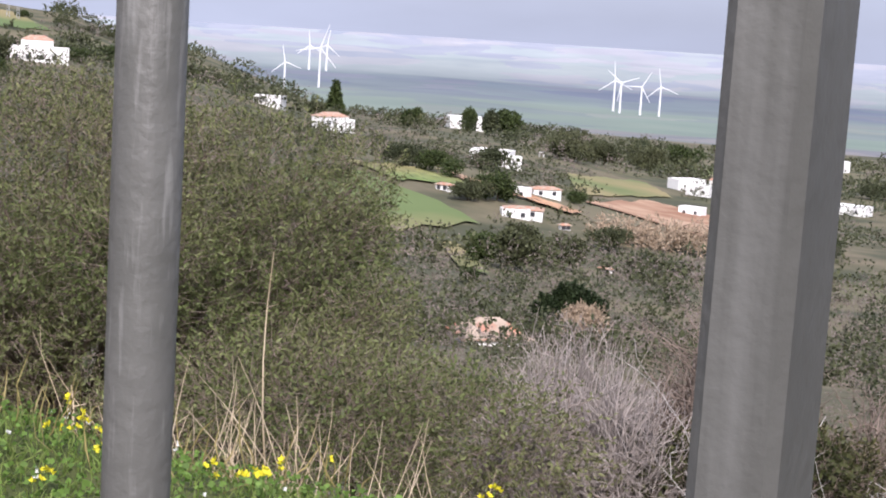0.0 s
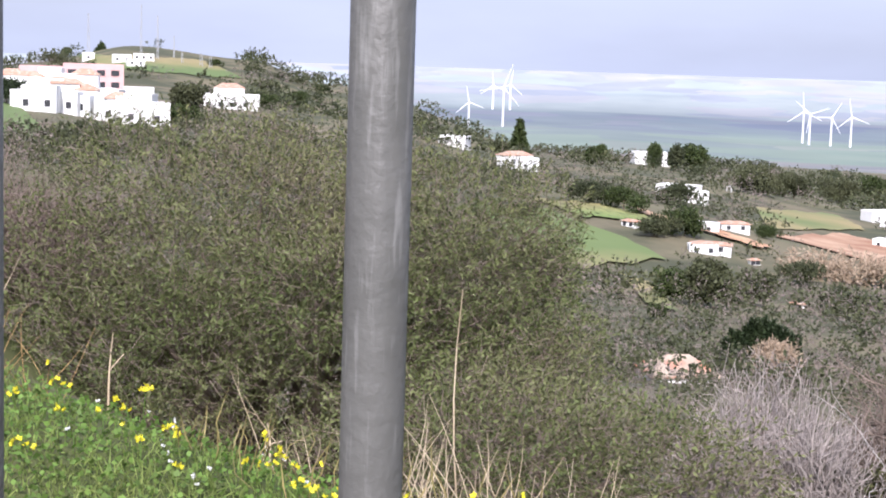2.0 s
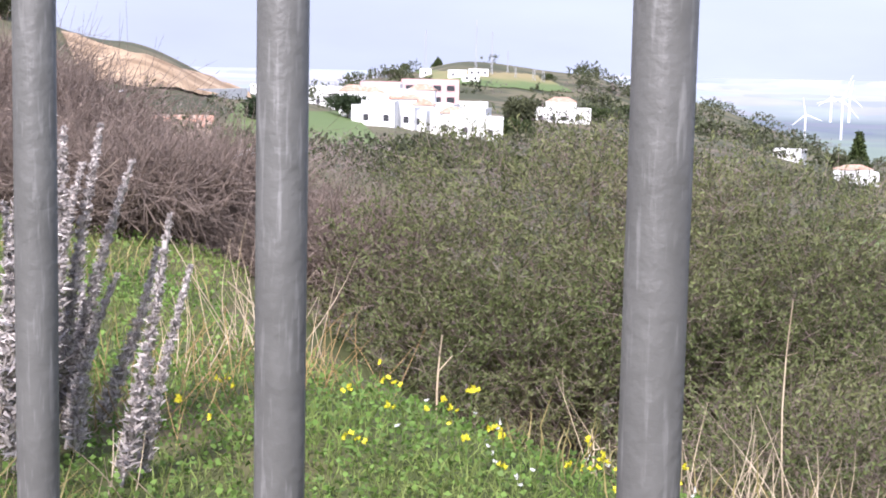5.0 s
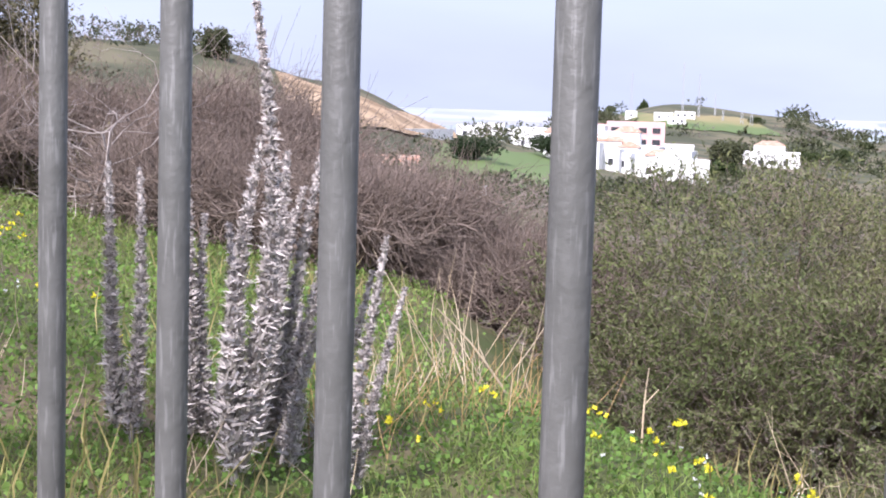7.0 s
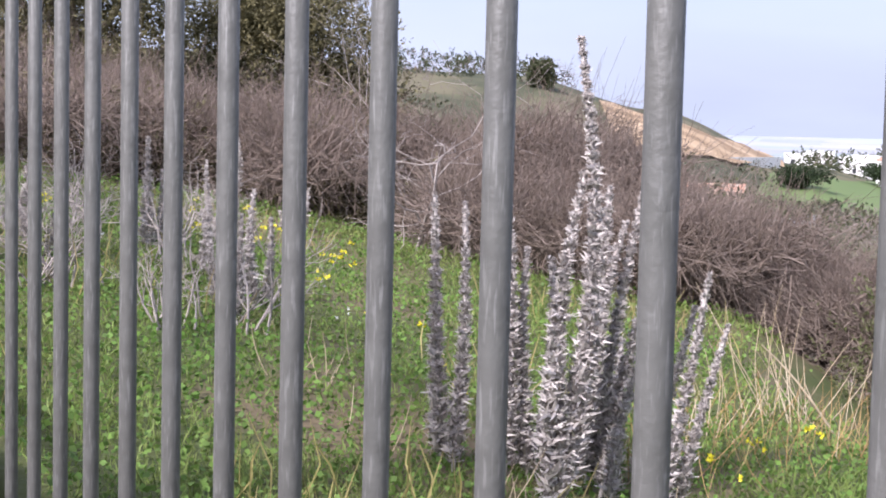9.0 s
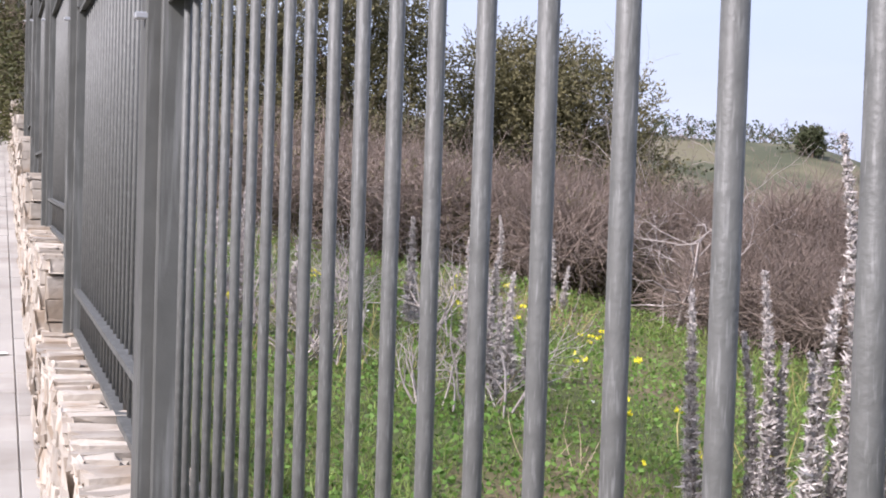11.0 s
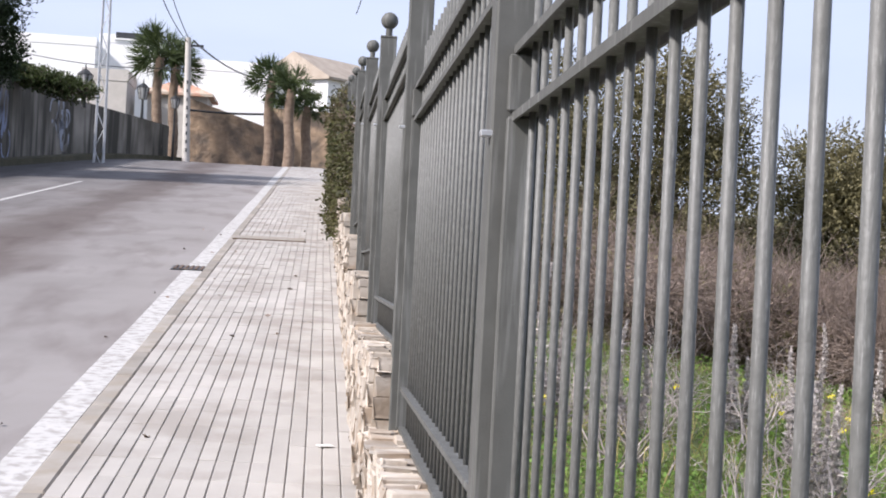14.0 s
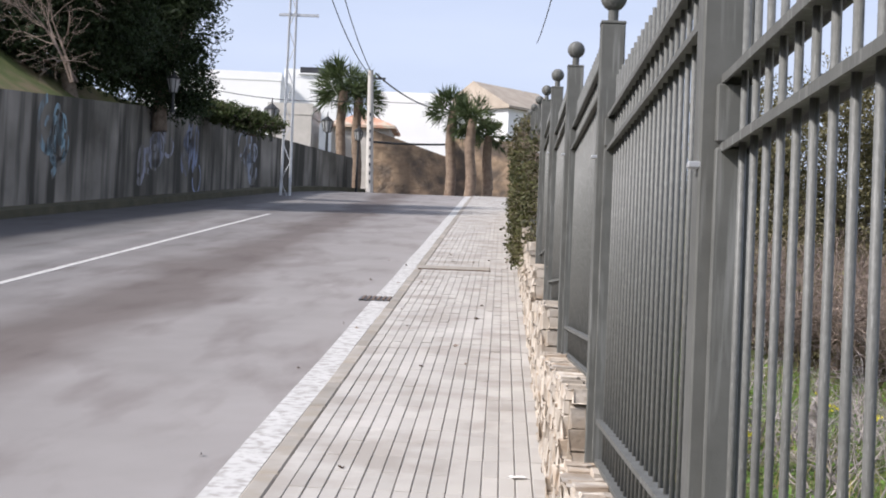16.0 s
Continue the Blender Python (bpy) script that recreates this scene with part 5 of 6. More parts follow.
street_tree("dense dark evergreen tree hanging over the retaining wall", -13, 41, [(-12.6, 7.6, 0.9), (-12.2, 9.4, 0.9), (-13.5, 8.6, 1.1), (-13.2, 10.6, 1.1), (-11.9, 7.0, 0.55), (-14.3, 10.2, 1.0), (-11.9, 10.8, 0.7), (-13.9, 7.4, 0.8), (-12.9, 11.8, 1.2), (-14.8, 8.2, 0.8)], 11000, 0.10, 0.055, M_DARKLEAF)
street_tree("shadowy evergreen tree on the green slope", -16, 38, [(-15.5, 9.6, 1.1), (-16.8, 10.8, 1.1), (-18.3, 10.6, 1.1), (-19.6, 9.4, 1.0), (-17.5, 8.8, 0.9), (-15.2, 11.4, 1.2), (-19.4, 11.6, 1.2), (-16.2, 9.0, 1.0), (-18.6, 8.4, 0.9), (-20.4, 10.2, 1.2), (-14.6, 9.4, 1.0), (-16.4, 12.2, 1.4), (-18, 12.4, 1.4), (-14.4, 12.4, 1.2), (-15.6, 8.4, 0.8)], 19000, 0.10, 0.055, M_DARKLEAF)
bare_shrub("bare_tree", "bare grey branching tree on the slope", at_bearing(-16.2, 35, 7.2), 3.2, 0.35, RB, M_BROWN, stems=3, depth=5, r=0.035, lean=0.45, kids=2)
bush_thing("green_shrub", "low ivy and shrubs along the wall's top", "bush", [(at_bearing(a, 46, e), (0.6, 0.5, 0.17)) for a, e in ((-11.4, 6.45), (-10.6, 6.35), (-9.9, 6.2), (-9.2, 6.0))], 2000, 0.08, 0.05, M_GREENLEAF, RB, at_bearing(-9.5, 46, 5.6))

# ivy and brambles that spill over the fence farther up the street
for y0, w, h in ((17.5, 0.34, 1.1), (20, 0.36, 1.4), (23, 0.4, 1.6), (26.5, 0.42, 1.7), (30, 0.42, 1.7), (34, 0.45, 1.6), (39, 0.45, 1.5)):
    z = float(street_z(y0))
    bush_thing("ivy_hedge", "straggling ivy and bramble hanging over the stone wall", "hedge", [(np.array([0.31 + RB.normal() * 0.05, y0 + RB.normal() * 1.0, z + 0.35 + h * u]), (w * RB.uniform(0.2, 0.42), 0.8, h * 0.2)) for u in (0.1, 0.3, 0.5, 0.65, 0.8)], 1150, 0.06, 0.035, M_IVY, RB, (0.3, y0, z + 0.2), group="ivy along the fence", out=0.6, up=-0.1)

# graffiti: faded loops of spray paint on the retaining wall, no letters
def graffiti(y, u, w, h, colour, k):
    rng = np.random.default_rng(k)
    t = thing("graffiti", "faded blue and white graffiti on the concrete wall", "graffiti")
    m = mat("spray_paint", colour, tuple(c * 0.75 for c in colour), scale=4, bump=0.2, fine=25, c3=(0.12, 0.112, 0.097), scale3=3.0, amount3=0.55, stretch3=(1, 1, 0.3))
    for _ in range(9):
        cy, cz = y + rng.normal() * w * 0.32, u + rng.normal() * h * 0.22
        ry, rz, wide, turn = rng.uniform(0.12, 0.3) * w, rng.uniform(0.15, 0.4) * h, rng.uniform(0.08, 0.26), rng.uniform(1.1, 2.0)
        a = rng.uniform(0, 6.28) + np.linspace(0, turn * math.pi, 22)
        v = []
        for j, q in enumerate(a):
            for e in (-0.5, 0.5):
                yy = cy + (ry + wide * e) * math.cos(q) + 0.1 * w * j / 22
                v.append((left_edge(yy) + 0.008, yy, float(street_z(yy)) + cz + (rz + wide * e) * math.sin(q)))
        f = [(2 * j, 2 * j + 2, 2 * j + 3, 2 * j + 1) for j in range(21)]
        part("paint_stroke", mesh_of("paint_stroke", v, f, m), m, t)


graffiti(33.0, 1.45, 2.0, 1.5, (0.22, 0.33, 0.38), 1)
graffiti(40.2, 1.35, 1.8, 1.2, (0.33, 0.34, 0.40), 2)
graffiti(43.5, 1.3, 1.4, 1.4, (0.24, 0.28, 0.40), 3)
graffiti(50.5, 1.1, 2.0, 1.0, (0.33, 0.36, 0.42), 4)

# ---- the town on the hill, far houses ----
def patch(name, label, corners, material, lift=0.4, nu=26, nv=12, category="field"):
    """A field draped on the land; corners are sight lines (bearing, slope): top left, top right, bottom right, bottom left."""
    (a0, e0), (a1, e1), (a2, e2), (a3, e3) = corners
    v = []
    for j in range(nv):
        for i in range(nu):
            u, w = i / (nu - 1), j / (nv - 1)
            wob = 0.03 * math.sin(u * 17 + w * 5) * abs(e0 - e3)
            az = (a0 * (1 - u) + a1 * u) * (1 - w) + (a3 * (1 - u) + a2 * u) * w
            el = (e0 * (1 - u) + e1 * u) * (1 - w) + (e3 * (1 - u) + e2 * u) * w + wob
            x, y, z, r = sight(az, el)
            v.append((x * (1 - lift / r), y * (1 - lift / r), z + lift))
    f = [(j * nu + i, j * nu + i + 1, (j + 1) * nu + i + 1, (j + 1) * nu + i) for j in range(nv - 1) for i in range(nu - 1)]
    return tagged(new(name, mesh_of(name, v, f, material, smooth=True)), label, category, kind="structure")


patch("crop_field", "bright green crop field on the valley side", ((60.3, -5.25), (63.4, -5.3), (67.7, -6.95), (63.2, -7.6)), M_FIELD)
patch("crop_field", "flat green field beyond the farmhouses", ((70.8, -4.85), (73.8, -4.95), (74.8, -5.45), (71.4, -5.62)), M_FIELD)
patch("ploughed_field", "bare ploughed orange field", ((71.6, -5.85), (74.2, -5.62), (77.5, -6.3), (76.8, -7.0)), M_PLOUGH)
patch("meadow", "small bright meadow between bare scrub", ((66.0, -7.6), (67.2, -7.9), (68.2, -8.9), (67.0, -8.6)), M_FIELD)
patch("meadow", "pale green terrace under the conifer", ((62.5, -4.9), (66.0, -5.0), (67.4, -5.6), (64.5, -5.5)), M_FIELD)
patch("meadow", "light green field at the valley's edge", ((75.0, -4.2), (79.0, -4.1), (80.5, -4.6), (75.6, -4.75)), M_FIELD)
patch("green_slope", "smooth green slope below the white town", ((38.6, -1.45), (43.2, -1.75), (44.5, -3.2), (37.8, -3.0)), M_FIELD)
patch("green_slope", "green grass on the hilltop with the masts", ((45.0, 0.02), (50.0, -0.1), (51.5, -0.75), (46.6, -0.5)), M_FIELD)
patch("cut_bank", "orange earth face cut into the hill", ((32.2, 1.05), (39.0, -0.85), (39.2, -1.25), (33.0, -0.75)), M_CUT, lift=0.5, category="earth bank")
patch("dirt_track", "pale dirt track between the fields", ((66.2, -5.2), (66.6, -5.15), (71.5, -6.3), (71.2, -6.35)), M_PLOUGH, lift=0.6, category="track")


def low_wall(a0, e0, a1, e1, h, label):
    p, q = sight(a0, e0), sight(a1, e1)
    t = thing("boundary_wall", label, "wall")
    bm = bmesh.new()
    ln = math.hypot(q[0] - p[0], q[1] - p[1])
    box(bm, 0, 0, h / 2 - 0.5, ln, 0.4, h + 1)
    ob = part("wall_run", bm, M_WHITE, t)
    ob.matrix_local = pose((p[0] + q[0]) / 2, (p[1] + q[1]) / 2, (p[2] + q[2]) / 2 + 0.3, 0, 0, math.degrees(math.atan2(q[1] - p[1], q[0] - p[0])))


low_wall(34.3, -1.05, 39.0, -1.25, 1.1, "long pale wall under the cut earth bank")
low_wall(38.0, -3.35, 40.6, -3.4, 0.9, "low white wall among the scrub")

RT = np.random.default_rng(5)


def town_house(az, r, h, w, label="white terraced house on the hillside", name="terraced_house", wall=None, roof="flat"):
    x, y, z = polar(az, r)
    n = max(1, int(w / 3.2))
    fl = max(1, int(h / 3.0))
    win = tuple(("s", (i - (n - 1) / 2) * w / n, 1.6 + 2.9 * k, 1.1, 1.3) for i in range(n) for k in range(fl))
    return house(name, label, x, y, z, w, w * 0.8, h, -az + RT.uniform(-18, 18), wall=wall, windows=win, roof=roof, rise=1.3)


for k in range(13):
    az = 43.3 + k * 0.41
    town_house(az, 312 + RT.uniform(-6, 6), RT.uniform(3.0, 4.5), RT.uniform(5, 7.5))
for k in range(12):
    az = 43.1 + k * 0.42
    town_house(az, 334 + RT.uniform(-6, 6), RT.uniform(4.0, 6.0), RT.uniform(5, 8), roof="flat" if RT.random() < 0.7 else "hip")
for k in range(9):
    az = 43.3 + k * 0.4
    town_house(az, 356 + RT.uniform(-6, 6), RT.uniform(5.5, 7.5) + (1.5 if 2 < k < 7 else 0), RT.uniform(5, 8), roof="flat" if RT.random() < 0.6 else "hip")
x, y, z = polar(46.0, 378)
house("apartment_block", "pink apartment block with rows of balconies", x, y, z, 14, 11, 11.4, -46, wall=M_PINK, windows=tuple(("s", u, hh, 1.9, 1.3) for u in (-5, -1.7, 1.7, 5) for hh in (4, 7, 9.8)), category="building")
house("apartment_block", "lower pink apartment wing", x - 9, y + 8, z, 10, 10, 10.6, -46, wall=M_PINK, windows=tuple(("s", u, hh, 1.9, 1.3) for u in (-3, 0, 3) for hh in (4, 7)), category="building")
for az, r, h, w in ((39.8, 430, 3.4, 9), (40.5, 440, 4.6, 8), (41.3, 450, 4.0, 9), (42.2, 440, 5.5, 9), (42.9, 420, 5, 9), (47.6, 395, 7, 8), (47.0, 760, 3.5, 9), (47.5, 740, 3, 8), (47.8, 770, 3, 10), (45.8, 800, 3.5, 6)):
    town_house(az, r, h, w, "white house on the hill's shoulder", "hill_house")
x, y, z = polar(51.0, 510)
house("villa", "low white villa on the hillside", x, y, z - 1, 19, 10, 5.4, -51, roof="flat", windows=tuple(("s", u, 2.5, 1.6, 1.5) for u in (-7, -3, 1, 5)))
house("villa", "white upper storey with a tiled roof", x + 3, y + 3, z + 3.5, 10, 7, 3.4, -51, roof="hip", rise=1.5)
x, y, z = polar(36.6, 215)
house("farmhouse", "sandy farmhouse with a low tiled roof", x, y, z, 8, 6, 2.6, -36, wall=M_SAND, roof="gable", rise=1.4, windows=(("s", -2, 1.4, 0.9, 1.1), ("s", 2, 1.4, 0.9, 1.1)))
house("outbuilding", "sandy ruined outbuilding beside the farmhouse", x - 6, y + 5, z, 5, 4, 2.2, -36, wall=M_SAND, roof="gable", rise=1.0)
for az, el, w, h, rf in ((69.3, -6.55, 20, 4.2, "hip"), (69.0, -6.6, 14, 3, "flat"), (68.0, -4.6, 20, 6, "flat"), (68.5, -4.75, 16, 5, "flat"), (70.1, -5.7, 14, 4, "hip"), (69.1, -5.8, 11, 4, "flat"), (61.8, -3.75, 16, 7, "hip"), (62.3, -3.8, 10, 6, "flat"), (75.3, -5.1, 16, 5, "flat"), (75.8, -5.3, 12, 5, "flat"), (76.6, -5.0, 12, 5, "hip"), (81.3, -5.5, 18, 4, "flat"), (72.6, -8.4, 6, 2.6, "hip"), (66.3, -5.75, 8, 3, "hip"), (75.6, -6.0, 12, 3.5, "flat"), (70.9, -6.9, 5, 2.5, "hip"), (80.5, -4.0, 14, 5, "flat"), (66.9, -3.4, 18, 6, "flat"), (59.5, -3.0, 14, 5, "flat"), (84, -5.4, 14, 4, "hip")):
    x, y, z, r = sight(az, el)
    house("farmhouse", "white farmhouse among trees in the valley", x, y, z, w * r / 760, w * 0.6 * r / 760, h * r / 760, -az + RT.uniform(-40, 40), roof=rf, rise=h * 0.3 * r / 760, windows=tuple(("s", u * w * r / 760, h * 0.5 * r / 760, 0.8, 0.8) for u in (-0.25, 0.25)))
x, y, z, r = sight(68.3, -11.4)
house("ruined_house", "old house with a broken red-tiled roof", x, y, z - 0.6, r * 0.045, r * 0.04, r * 0.014, -50, roof="hip", roof_mat=M_BROKENTILE, rise=r * 0.0105)


def arch(az, el, s):
    x, y, z, r = sight(az, el)
    t = thing("white_arch", "small white gateway standing in a field", "gateway")
    w = s * r
    c, q = math.cos(radians(az)), math.sin(radians(az))
    for k in (-1, 1):
        part("pier", boxed(x + k * w * c, y - k * w * q, z + w * 1.2, w * 0.35, w * 0.35, w * 2.6), M_WHITE, t)
    part("lintel", boxed(x, y, z + w * 2.4, w * 2.5, w * 0.35, w * 0.4, rz=-az), M_WHITE, t)


arch(69.85, -4.25, 0.0014)


def far_tree(az, el0, el1, wide, label, material, name="far_tree", conical=False):
    x, y, z, r = sight(az, el0)
    t = thing(name, label, "tree", group="trees in the valley")
    top = EYE + r * math.tan(radians(el1))
    h = max(top - z, 1.0)
    w = r * math.tan(radians(wide)) / 2
    if conical:
        ls = [(np.array([x, y, z + h * u]), (w * (1.05 - u), w * (1.05 - u), h * 0.1)) for u in (0.12, 0.25, 0.4, 0.55, 0.7, 0.82, 0.93)]
    else:
        ls = [(np.array([x + RB.normal() * w * 0.45, y + RB.normal() * w * 0.45, z + h * RB.uniform(0.3, 0.75)]), (w * 0.55, w * 0.55, h * 0.28)) for _ in range(8)]
    leaf_crown("crown", ls, 1300, h * 0.075, h * 0.06, material, RB, t, None, hollow=0.2, per=4, reach=0.9)
    v, f = sticks([(x, y, z - 0.5)], [(x, y, z + h * 0.6)], h * 0.03, h * 0.015, 6)
    part("trunk", mesh_of("trunk", v, f, M_BARK), M_BARK, t)


far_tree(61.95, -3.3, -1.9, 0.75, "tall solitary conifer on the ridge", M_GREENLEAF, "conifer", True)
for k in range(12):
    far_tree(70.0 + k * 0.24, -10.6, -8.85 - 0.12 * abs(k - 6) * RB.uniform(0.3, 1.2), 0.48, "dark cypress in a dense row", M_DARKLEAF, "cypress", True)
far_tree(39.9, -2.05, -0.95, 1.9, "round dark tree on the green slope", M_DARKLEAF)
far_tree(42.9, -1.9, -0.95, 1.6, "dark tree beside the town", M_DARKLEAF)
far_tree(41.0, -2.9, -2.3, 0.9, "small dark bush on the green slope", M_DARKLEAF)
for az, e0, e1, w in ((49.4, -2.2, -1.0, 1.3), (48.9, -2.6, -1.7, 1.2), (47.8, -3.2, -2.4, 1.4), (46.4, -3.2, -2.5, 1.4), (45.2, -3.3, -2.6, 1.2), (52.4, -1.8, -1.2, 1.0), (53.6, -1.7, -1.1, 1.0), (45.0, -0.05, 0.25, 0.6), (46.2, 0.2, 0.5, 0.35), (50.4, -0.3, 0.0, 0.5), (51.8, -0.5, -0.2, 0.8), (52.8, -0.7, -0.4, 0.8), (53.5, -0.9, -0.6, 0.7), (54.3, -1.2, -0.8, 0.7), (44.6, -0.5, 0.0, 1.0), (30.1, 1.5, 2.7, 0.9), (61.2, -3.3, -2.6, 0.7), (67.8, -3.6, -2.55, 0.7), (68.4, -3.6, -2.5, 0.9), (67.0, -3.5, -2.6, 0.6), (65.0, -3.5, -2.7, 0.8), (70.8, -4.3, -3.3, 1.8), (72.2, -4.4, -3.5, 1.6), (73.8, -4.5, -3.6, 1.6), (75.2, -4.2, -3.4, 1.2), (67.2, -6.1, -5.2, 1.2), (68.3, -6.0, -4.9, 1.4), (67.9, -4.9, -4.0, 1.3), (64.6, -5.0, -4.0, 1.2), (66.0, -5.2, -4.2, 1.4), (69.5, -8.6, -6.9, 2.0), (70.8, -8.4, -7.0, 1.8), (68.0, -8.4, -7.1, 1.6), (72.6, -7.6, -6.6, 1.5), (71.2, -5.9, -5.4, 0.8), (74.6, -8.4, -7.4, 1.6), (67.4, -9.2, -8.5, 0.6), (62.2, -5.6, -4.9, 1.2), (82, -4.9, -4.2, 2.0), (80.6, -7.2, -6.2, 1.6), (84, -8, -7, 2.0)):
    far_tree(az, e0, e1, w, "dark green tree in the valley", M_SCRUB if RB.random() < 0.6 else M_GREENLEAF)
x, y, z, r = sight(71.9, -11.1)
bush_thing("reed_clump", "tawny dry reed clump", "reeds", [(np.array([x + k * 0.6 * math.cos(1.25), y - k * 0.6 * math.sin(1.25), z + r * 0.006]), (r * 0.006, r * 0.006, r * 0.009)) for k in (-1, 0, 1)], 900, r * 0.004, r * 0.0007, M_REED, RB, (x, y, z), None, up=1.2, out=0.2)
x, y, z, r = sight(74.5, -7.4)
bush_thing("reed_clump", "tawny dry reed bed in the valley", "reeds", [(np.array([x + k * 7 * math.cos(1.25), y - k * 7 * math.sin(1.25), z + 1]), (5, 5, 2)) for k in (-1, 0, 1, 2)], 900, 1.0, 0.25, M_REED, RB, (x, y, z), None, up=1.0, out=0.2)


def valley_scrub():
    """Bushes and thickets too many to count over the valley and the hillsides."""
    rng = np.random.default_rng(8)
    for r0, r1, n, bare in ((16, 40, 240, 0.75), (40, 90, 620, 0.65), (90, 170, 1250, 0.6), (170, 300, 1150, 0.5), (300, 520, 1100, 0.4), (520, 1200, 1150, 0.2)):
        az = rng.uniform(24, 85, n)
        r = np.exp(rng.uniform(math.log(r0), math.log(r1), n))
        x, y = r * np.sin(np.radians(az)), r * np.cos(np.radians(az))
        z = land_z(x, y)
        el = np.degrees(np.arctan2(z - EYE, r))
        clump = np.sin(x * 0.013 + 1.3) * np.sin(y * 0.017 + 0.4) + rng.normal(size=n) * 0.5
        keep = clump > -0.55
        for a0, a1, e0, e1 in ((60.5, 67.6, -7.4, -5.2), (70.9, 74.7, -5.6, -4.8), (71.6, 77.4, -7.0, -5.6), (66.2, 68.0, -8.8, -7.6), (38, 44.4, -3.1, -1.4), (45, 51, -0.7, 0.3), (27, 39.5, -1.25, 1.6), (43, 49, -2.6, -0.8), (62.5, 67, -5.6, -4.9)):
            keep &= ~((az > a0) & (az < a1) & (el > e0) & (el < e1))
        kind = rng.random(n) < bare
        rm = math.sqrt(r0 * r1)
        for name, sel, material, wide in (("scrub", keep & ~kind, M_SCRUB, 0.8), ("bare_scrub_cover", keep & kind, M_BARESCRUB, 0.22)):
            ids = np.nonzero(sel)[0]
            ls = []
            for i in ids:
                s = rm * rng.uniform(0.007, 0.016) * (0.5 if rm > 500 else 0.75 if rm > 250 else 1.0) + 0.4
                ls.append(((x[i], y[i], z[i] + s * 0.35), (s * 1.2, s * 1.2, s * 0.7)))
            host = thing(name, "low scrub and bushes over the valley side" if wide > 0.5 else "leafless purple-brown thickets over the valley side", "scrub", kind="stuff")
            leaf_crown("foliage", ls, len(ids) * 32, rm * (0.0015 if rm > 250 else 0.0022) + 0.05, (rm * (0.0015 if rm > 250 else 0.0022) + 0.05) * wide, material, rng, host, None, hollow=0.4, per=4, reach=1.2)


valley_scrub()


def radio_mast(az, el0, el1, r, wide, label):
    t = thing("radio_mast", label, "mast", group="masts on the hilltop")
    b, top = at_bearing(az, r, el0), at_bearing(az, r, el1)
    w = r * wide
    side = np.array([math.cos(radians(az)), -math.sin(radians(az)), 0])
    for k in (-1, 1):
        v, f = sticks([b + side * w * k], [top + side * w * 0.35 * k], r * 0.00022, r * 0.00018, 4)
        part("leg", mesh_of("leg", v, f, M_GALV), M_GALV, t)
    n = 8
    for k in range(n):
        u, q = k / n, (k + 1) / n
        p0 = b + (top - b) * u + side * w * (1 - 0.65 * u) * (1 if k % 2 else -1)
        p1 = b + (top - b) * q - side * w * (1 - 0.65 * q) * (1 if k % 2 else -1)
        part("brace", mesh_of("brace", *sticks([p0], [p1], r * 0.00016, r * 0.00016, 4), M_GALV), M_GALV, t)


for az, e0, e1, wd in ((45.8, 0.0, 1.5, 0.0008), (47.7, -0.1, 1.9, 0.0006), (48.3, -0.3, 1.5, 0.0006), (48.9, 0.0, 0.8, 0.0004), (49.2, -1.0, 0.2, 0.0010), (49.9, -1.1, 0.2, 0.0016), (50.25, -1.2, 0.1, 0.0016)):
    radio_mast(az, e0, e1, 780, wd, "lattice radio mast on the hilltop")

# wind turbines
def turbine(az, r, hub_el, base_el, turn):
    t = thing("wind_turbine", "white three-bladed wind turbine on the plain", "wind turbine", group="wind turbines on the plain")
    b = at_bearing(az, r, base_el)
    b[2] = min(b[2], float(land_z(b[0], b[1])))
    h = at_bearing(az, r, hub_el)
    v, f = sticks([b], [h], r * 0.0008, r * 0.0005, 8)
    part("tower", mesh_of("tower", v, f, M_TURB), M_TURB, t)
    L = (h[2] - b[2]) * 0.62
    side = np.array([math.cos(radians(az)), -math.sin(radians(az)), 0])
    for k in range(3):
        a = radians(turn + 120 * k)
        d = side * math.cos(a) + np.array([0, 0, math.sin(a)])
        v, f = sticks([h], [h + d * L], r * 0.00052, r * 0.0002, 5)
        part("blade", mesh_of("blade", v, f, M_TURB), M_TURB, t)


for az, r, he, be, tn in ((60.0, 2300, -1.3, -2.3, 100), (61.3, 2600, -0.7, -1.74, 70), (60.9, 3400, -0.65, -1.3, 95), (61.55, 3400, -0.6, -1.3, 80), (72.38, 2400, -1.22, -2.2, 95), (72.62, 2300, -1.3, -2.36, 20), (73.38, 2300, -1.4, -2.41, 60), (74.08, 2300, -1.35, -2.42, 100)):
    turbine(az, r, he, be, tn)


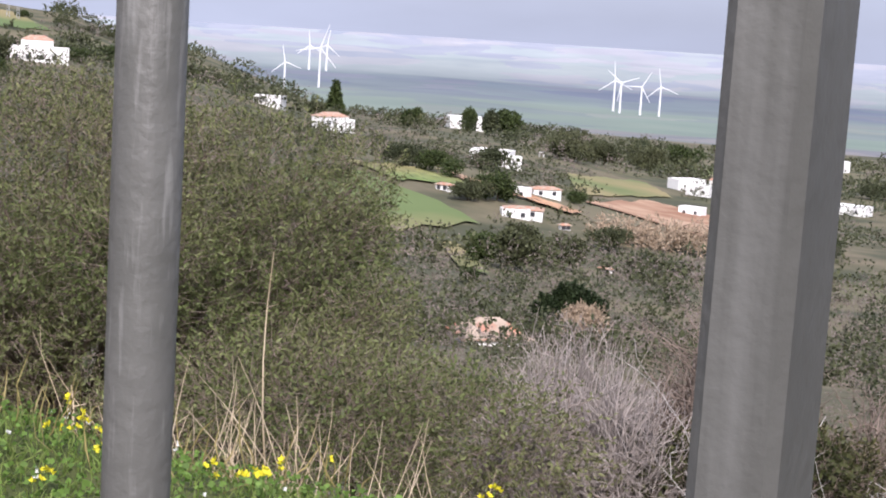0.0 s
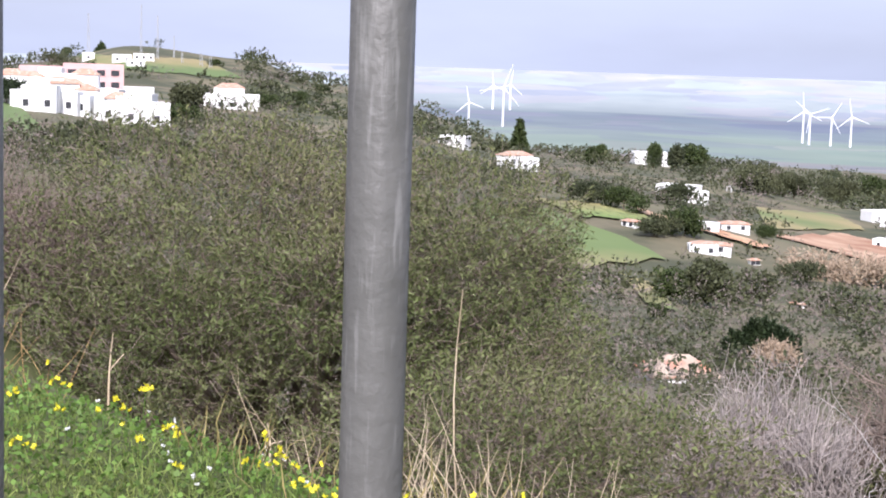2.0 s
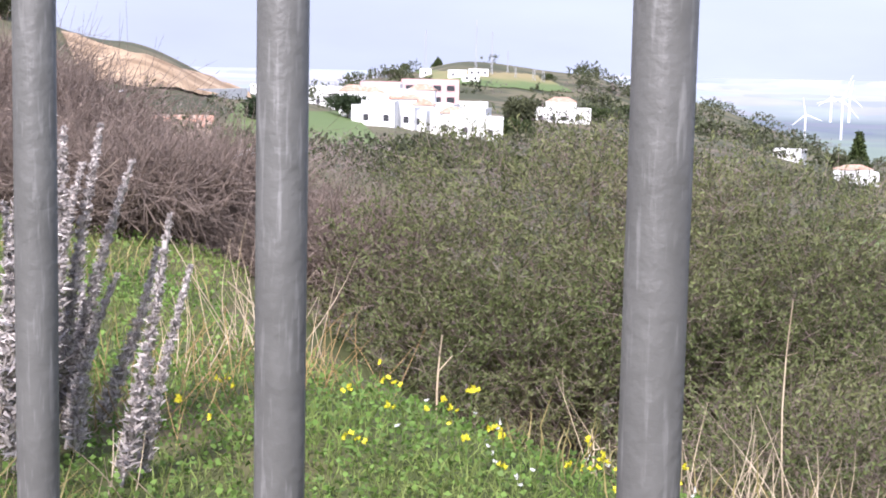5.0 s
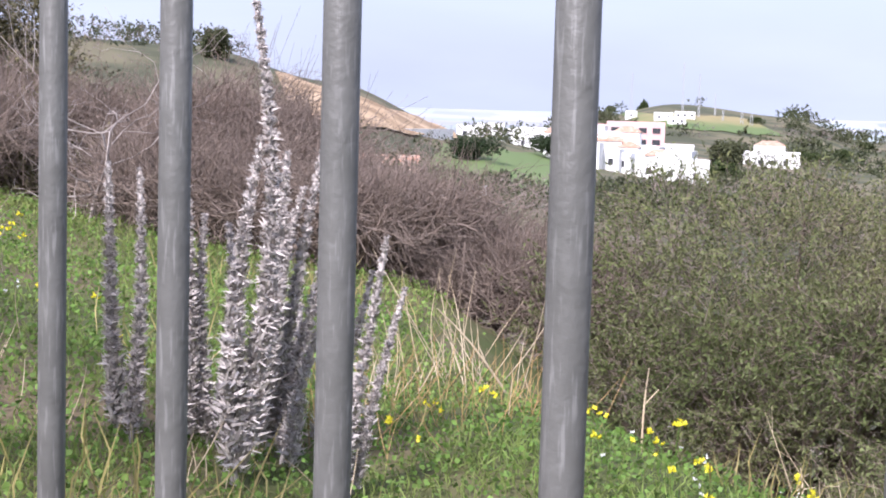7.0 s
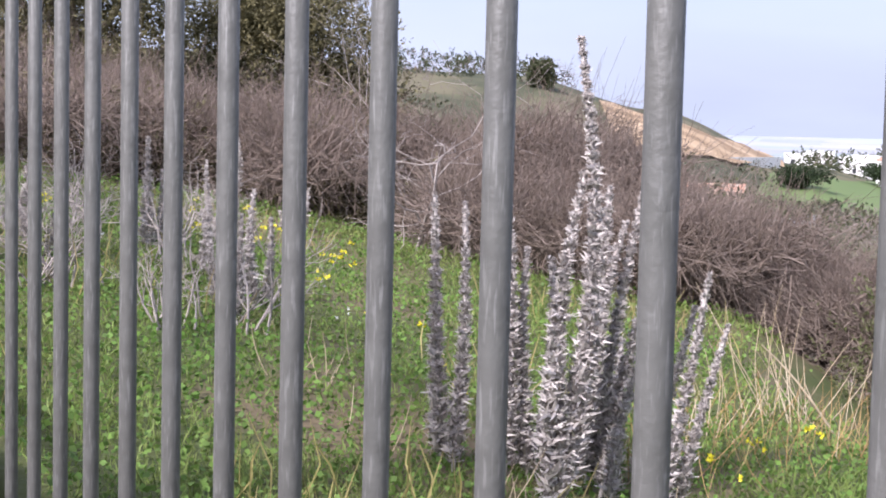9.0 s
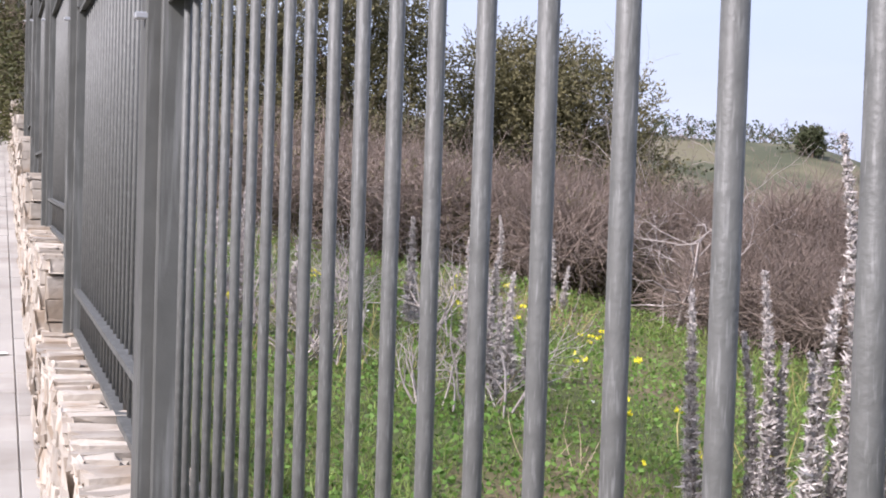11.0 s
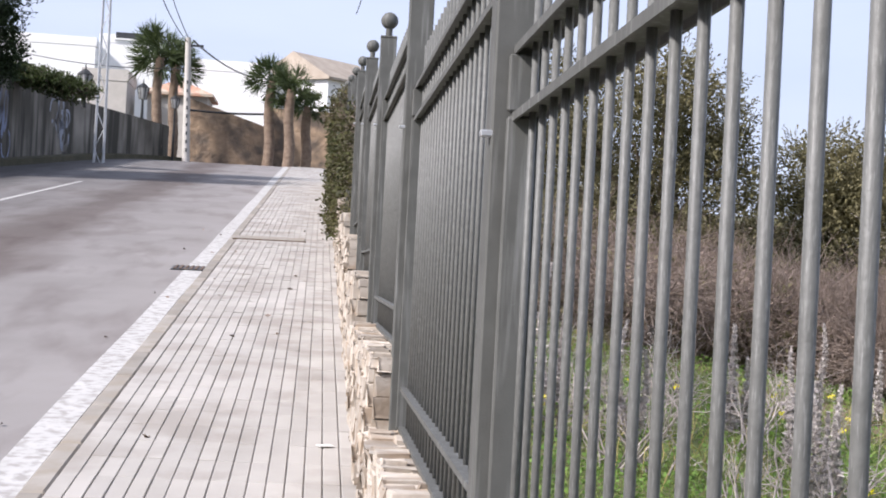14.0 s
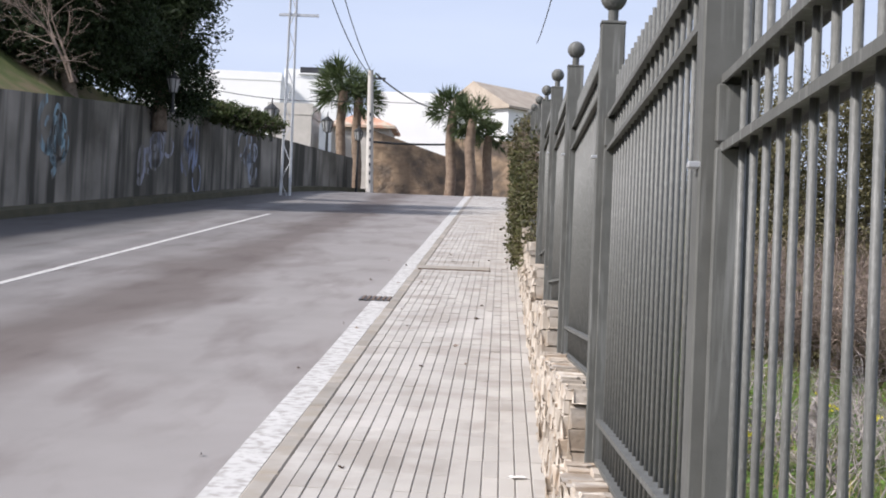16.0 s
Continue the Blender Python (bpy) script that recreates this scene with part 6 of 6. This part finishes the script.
# ---- pavement pieces ----
def pave():
    host = bpy.data.objects["pavement"]
    cols, length = 16, 0.40
    w = (WALL_X - KERB_X) / cols
    bm = box(bmesh.new(), 0, 0, -0.015, w - 0.006, length - 0.004, 0.03, bevel=0.003)
    tile = bm_mesh("paving_strip", bm, M_PAVE)
    tilt = math.degrees(math.atan(0.092))
    rows = np.arange(5.0, 62, length)
    rng = np.random.default_rng(2)
    vs, fs, o = [], [], 0
    made = 0
    for y in rows:
        slope = math.degrees(math.atan((float(street_z(y + 0.2)) - float(street_z(y - 0.2))) / 0.4))
        for c in range(cols):
            m = pose(KERB_X + w * (c + 0.5), y, float(street_z(y)) + rng.normal() * 0.0012, slope + rng.normal() * 0.15, rng.normal() * 0.3, 0)
            if made < 300:
                p = part("paving_strip", tile, M_PAVE, host)
                p.matrix_local = m
                made += 1
            else:
                a, b = w / 2 - 0.003, length / 2 - 0.002
                q = [m @ Vector(k) for k in ((-a, -b, 0), (a, -b, 0), (a, b, 0), (-a, b, 0), (-a, -b, -0.02), (a, -b, -0.02), (a, b, -0.02), (-a, b, -0.02))]
                vs += [tuple(k) for k in q]
                fs += [(o, o + 1, o + 2, o + 3), (o, o + 4, o + 5, o + 1), (o + 1, o + 5, o + 6, o + 2), (o + 3, o + 7, o + 4, o)]
                o += 8
    tagged(part("paving_rest", mesh_of("paving_rest", vs, fs, M_PAVE_REST, flat=True), M_PAVE, host), kind="stuff")
    # kerb stones
    stone = bm_mesh("kerb_stone", box(bmesh.new(), 0, 0, -0.1, 0.115, 0.985, 0.2, bevel=0.014), M_KERB)
    for y in np.arange(-4, 62, 1.0):
        slope = math.degrees(math.atan((float(street_z(y + 0.2)) - float(street_z(y - 0.2))) / 0.4))
        p = part("kerb_stone", stone, M_KERB, host)
        p.matrix_local = pose(KERB_X - 0.06, y, float(street_z(y)) - 0.006, slope, 0, 0)


M_PAVE_REST = mat("pavement_tile_rest", (0.325, 0.305, 0.275), (0.415, 0.392, 0.36), scale=1.8, rough=0.9, bump=0.35, fine=120, vary=0.07, island=True, c3=(0.29, 0.265, 0.235), scale3=2.0, amount3=0.4)
pave()


def drain():
    y = 16.6
    t = thing("drain_grate", "rusty iron drain grate in the gutter", "drain", at=(KERB_X - 0.28, y, float(street_z(y)) - 0.025))
    t.rotation_euler = (math.atan(0.092), 0, 0)
    part("frame", boxed(0, 0, 0.002, 0.36, 0.42, 0.012), M_IRON, t)
    for k in range(6):
        part("slat", boxed(-0.14 + k * 0.056, 0, 0.011, 0.03, 0.36, 0.012, bevel=0.002), M_RUST, t)


M_RUST = mat("rusty_iron", (0.10, 0.075, 0.06), (0.17, 0.12, 0.09), scale=20, bump=0.4)
drain()


def cover():
    y = 21.0
    t = thing("access_cover", "cement access cover set in the pavement", "cover", at=(-0.72, y, float(street_z(y)) + 0.004))
    t.rotation_euler = (math.atan(0.092), 0, 0)
    part("slab", boxed(0, 0, 0, 0.95, 0.55, 0.02, bevel=0.004), M_KERB, t)
    part("rim", boxed(0, -0.285, 0, 0.99, 0.02, 0.024), M_RUST, t)


cover()

# litter and fallen leaves on the pavement and the gutter
rng = np.random.default_rng(31)
for k in range(26):
    y = rng.uniform(7.5, 24)
    x = rng.uniform(KERB_X, WALL_X - 0.03) if k % 3 else rng.uniform(KERB_X - 0.6, KERB_X - 0.1)
    up = 0.006 if x > KERB_X else -0.022
    t = thing("fallen_leaf", "curled dry brown leaf on the ground", "leaf", group="fallen leaves", at=(x, y, float(street_z(y)) + up))
    v, f = leaves(np.zeros((2, 3)), np.array([[1, 0.2, 0.1], [0.9, 0.35, 0.1]]), rng.uniform(0.03, 0.08), 0.02, rng, curl=0.3)
    part("blade", mesh_of("blade", v, f, M_BROWN), M_BROWN, t)
    t.rotation_euler = (0, 0, rng.uniform(0, 6))
t = thing("paper_scrap", "torn white paper scrap by the wall", "litter", at=(0.02, 7.6, float(street_z(7.6)) + 0.008))
part("sheet", boxed(0, 0, 0, 0.075, 0.05, 0.006, bevel=0.002, rz=20), M_WHITE, t)
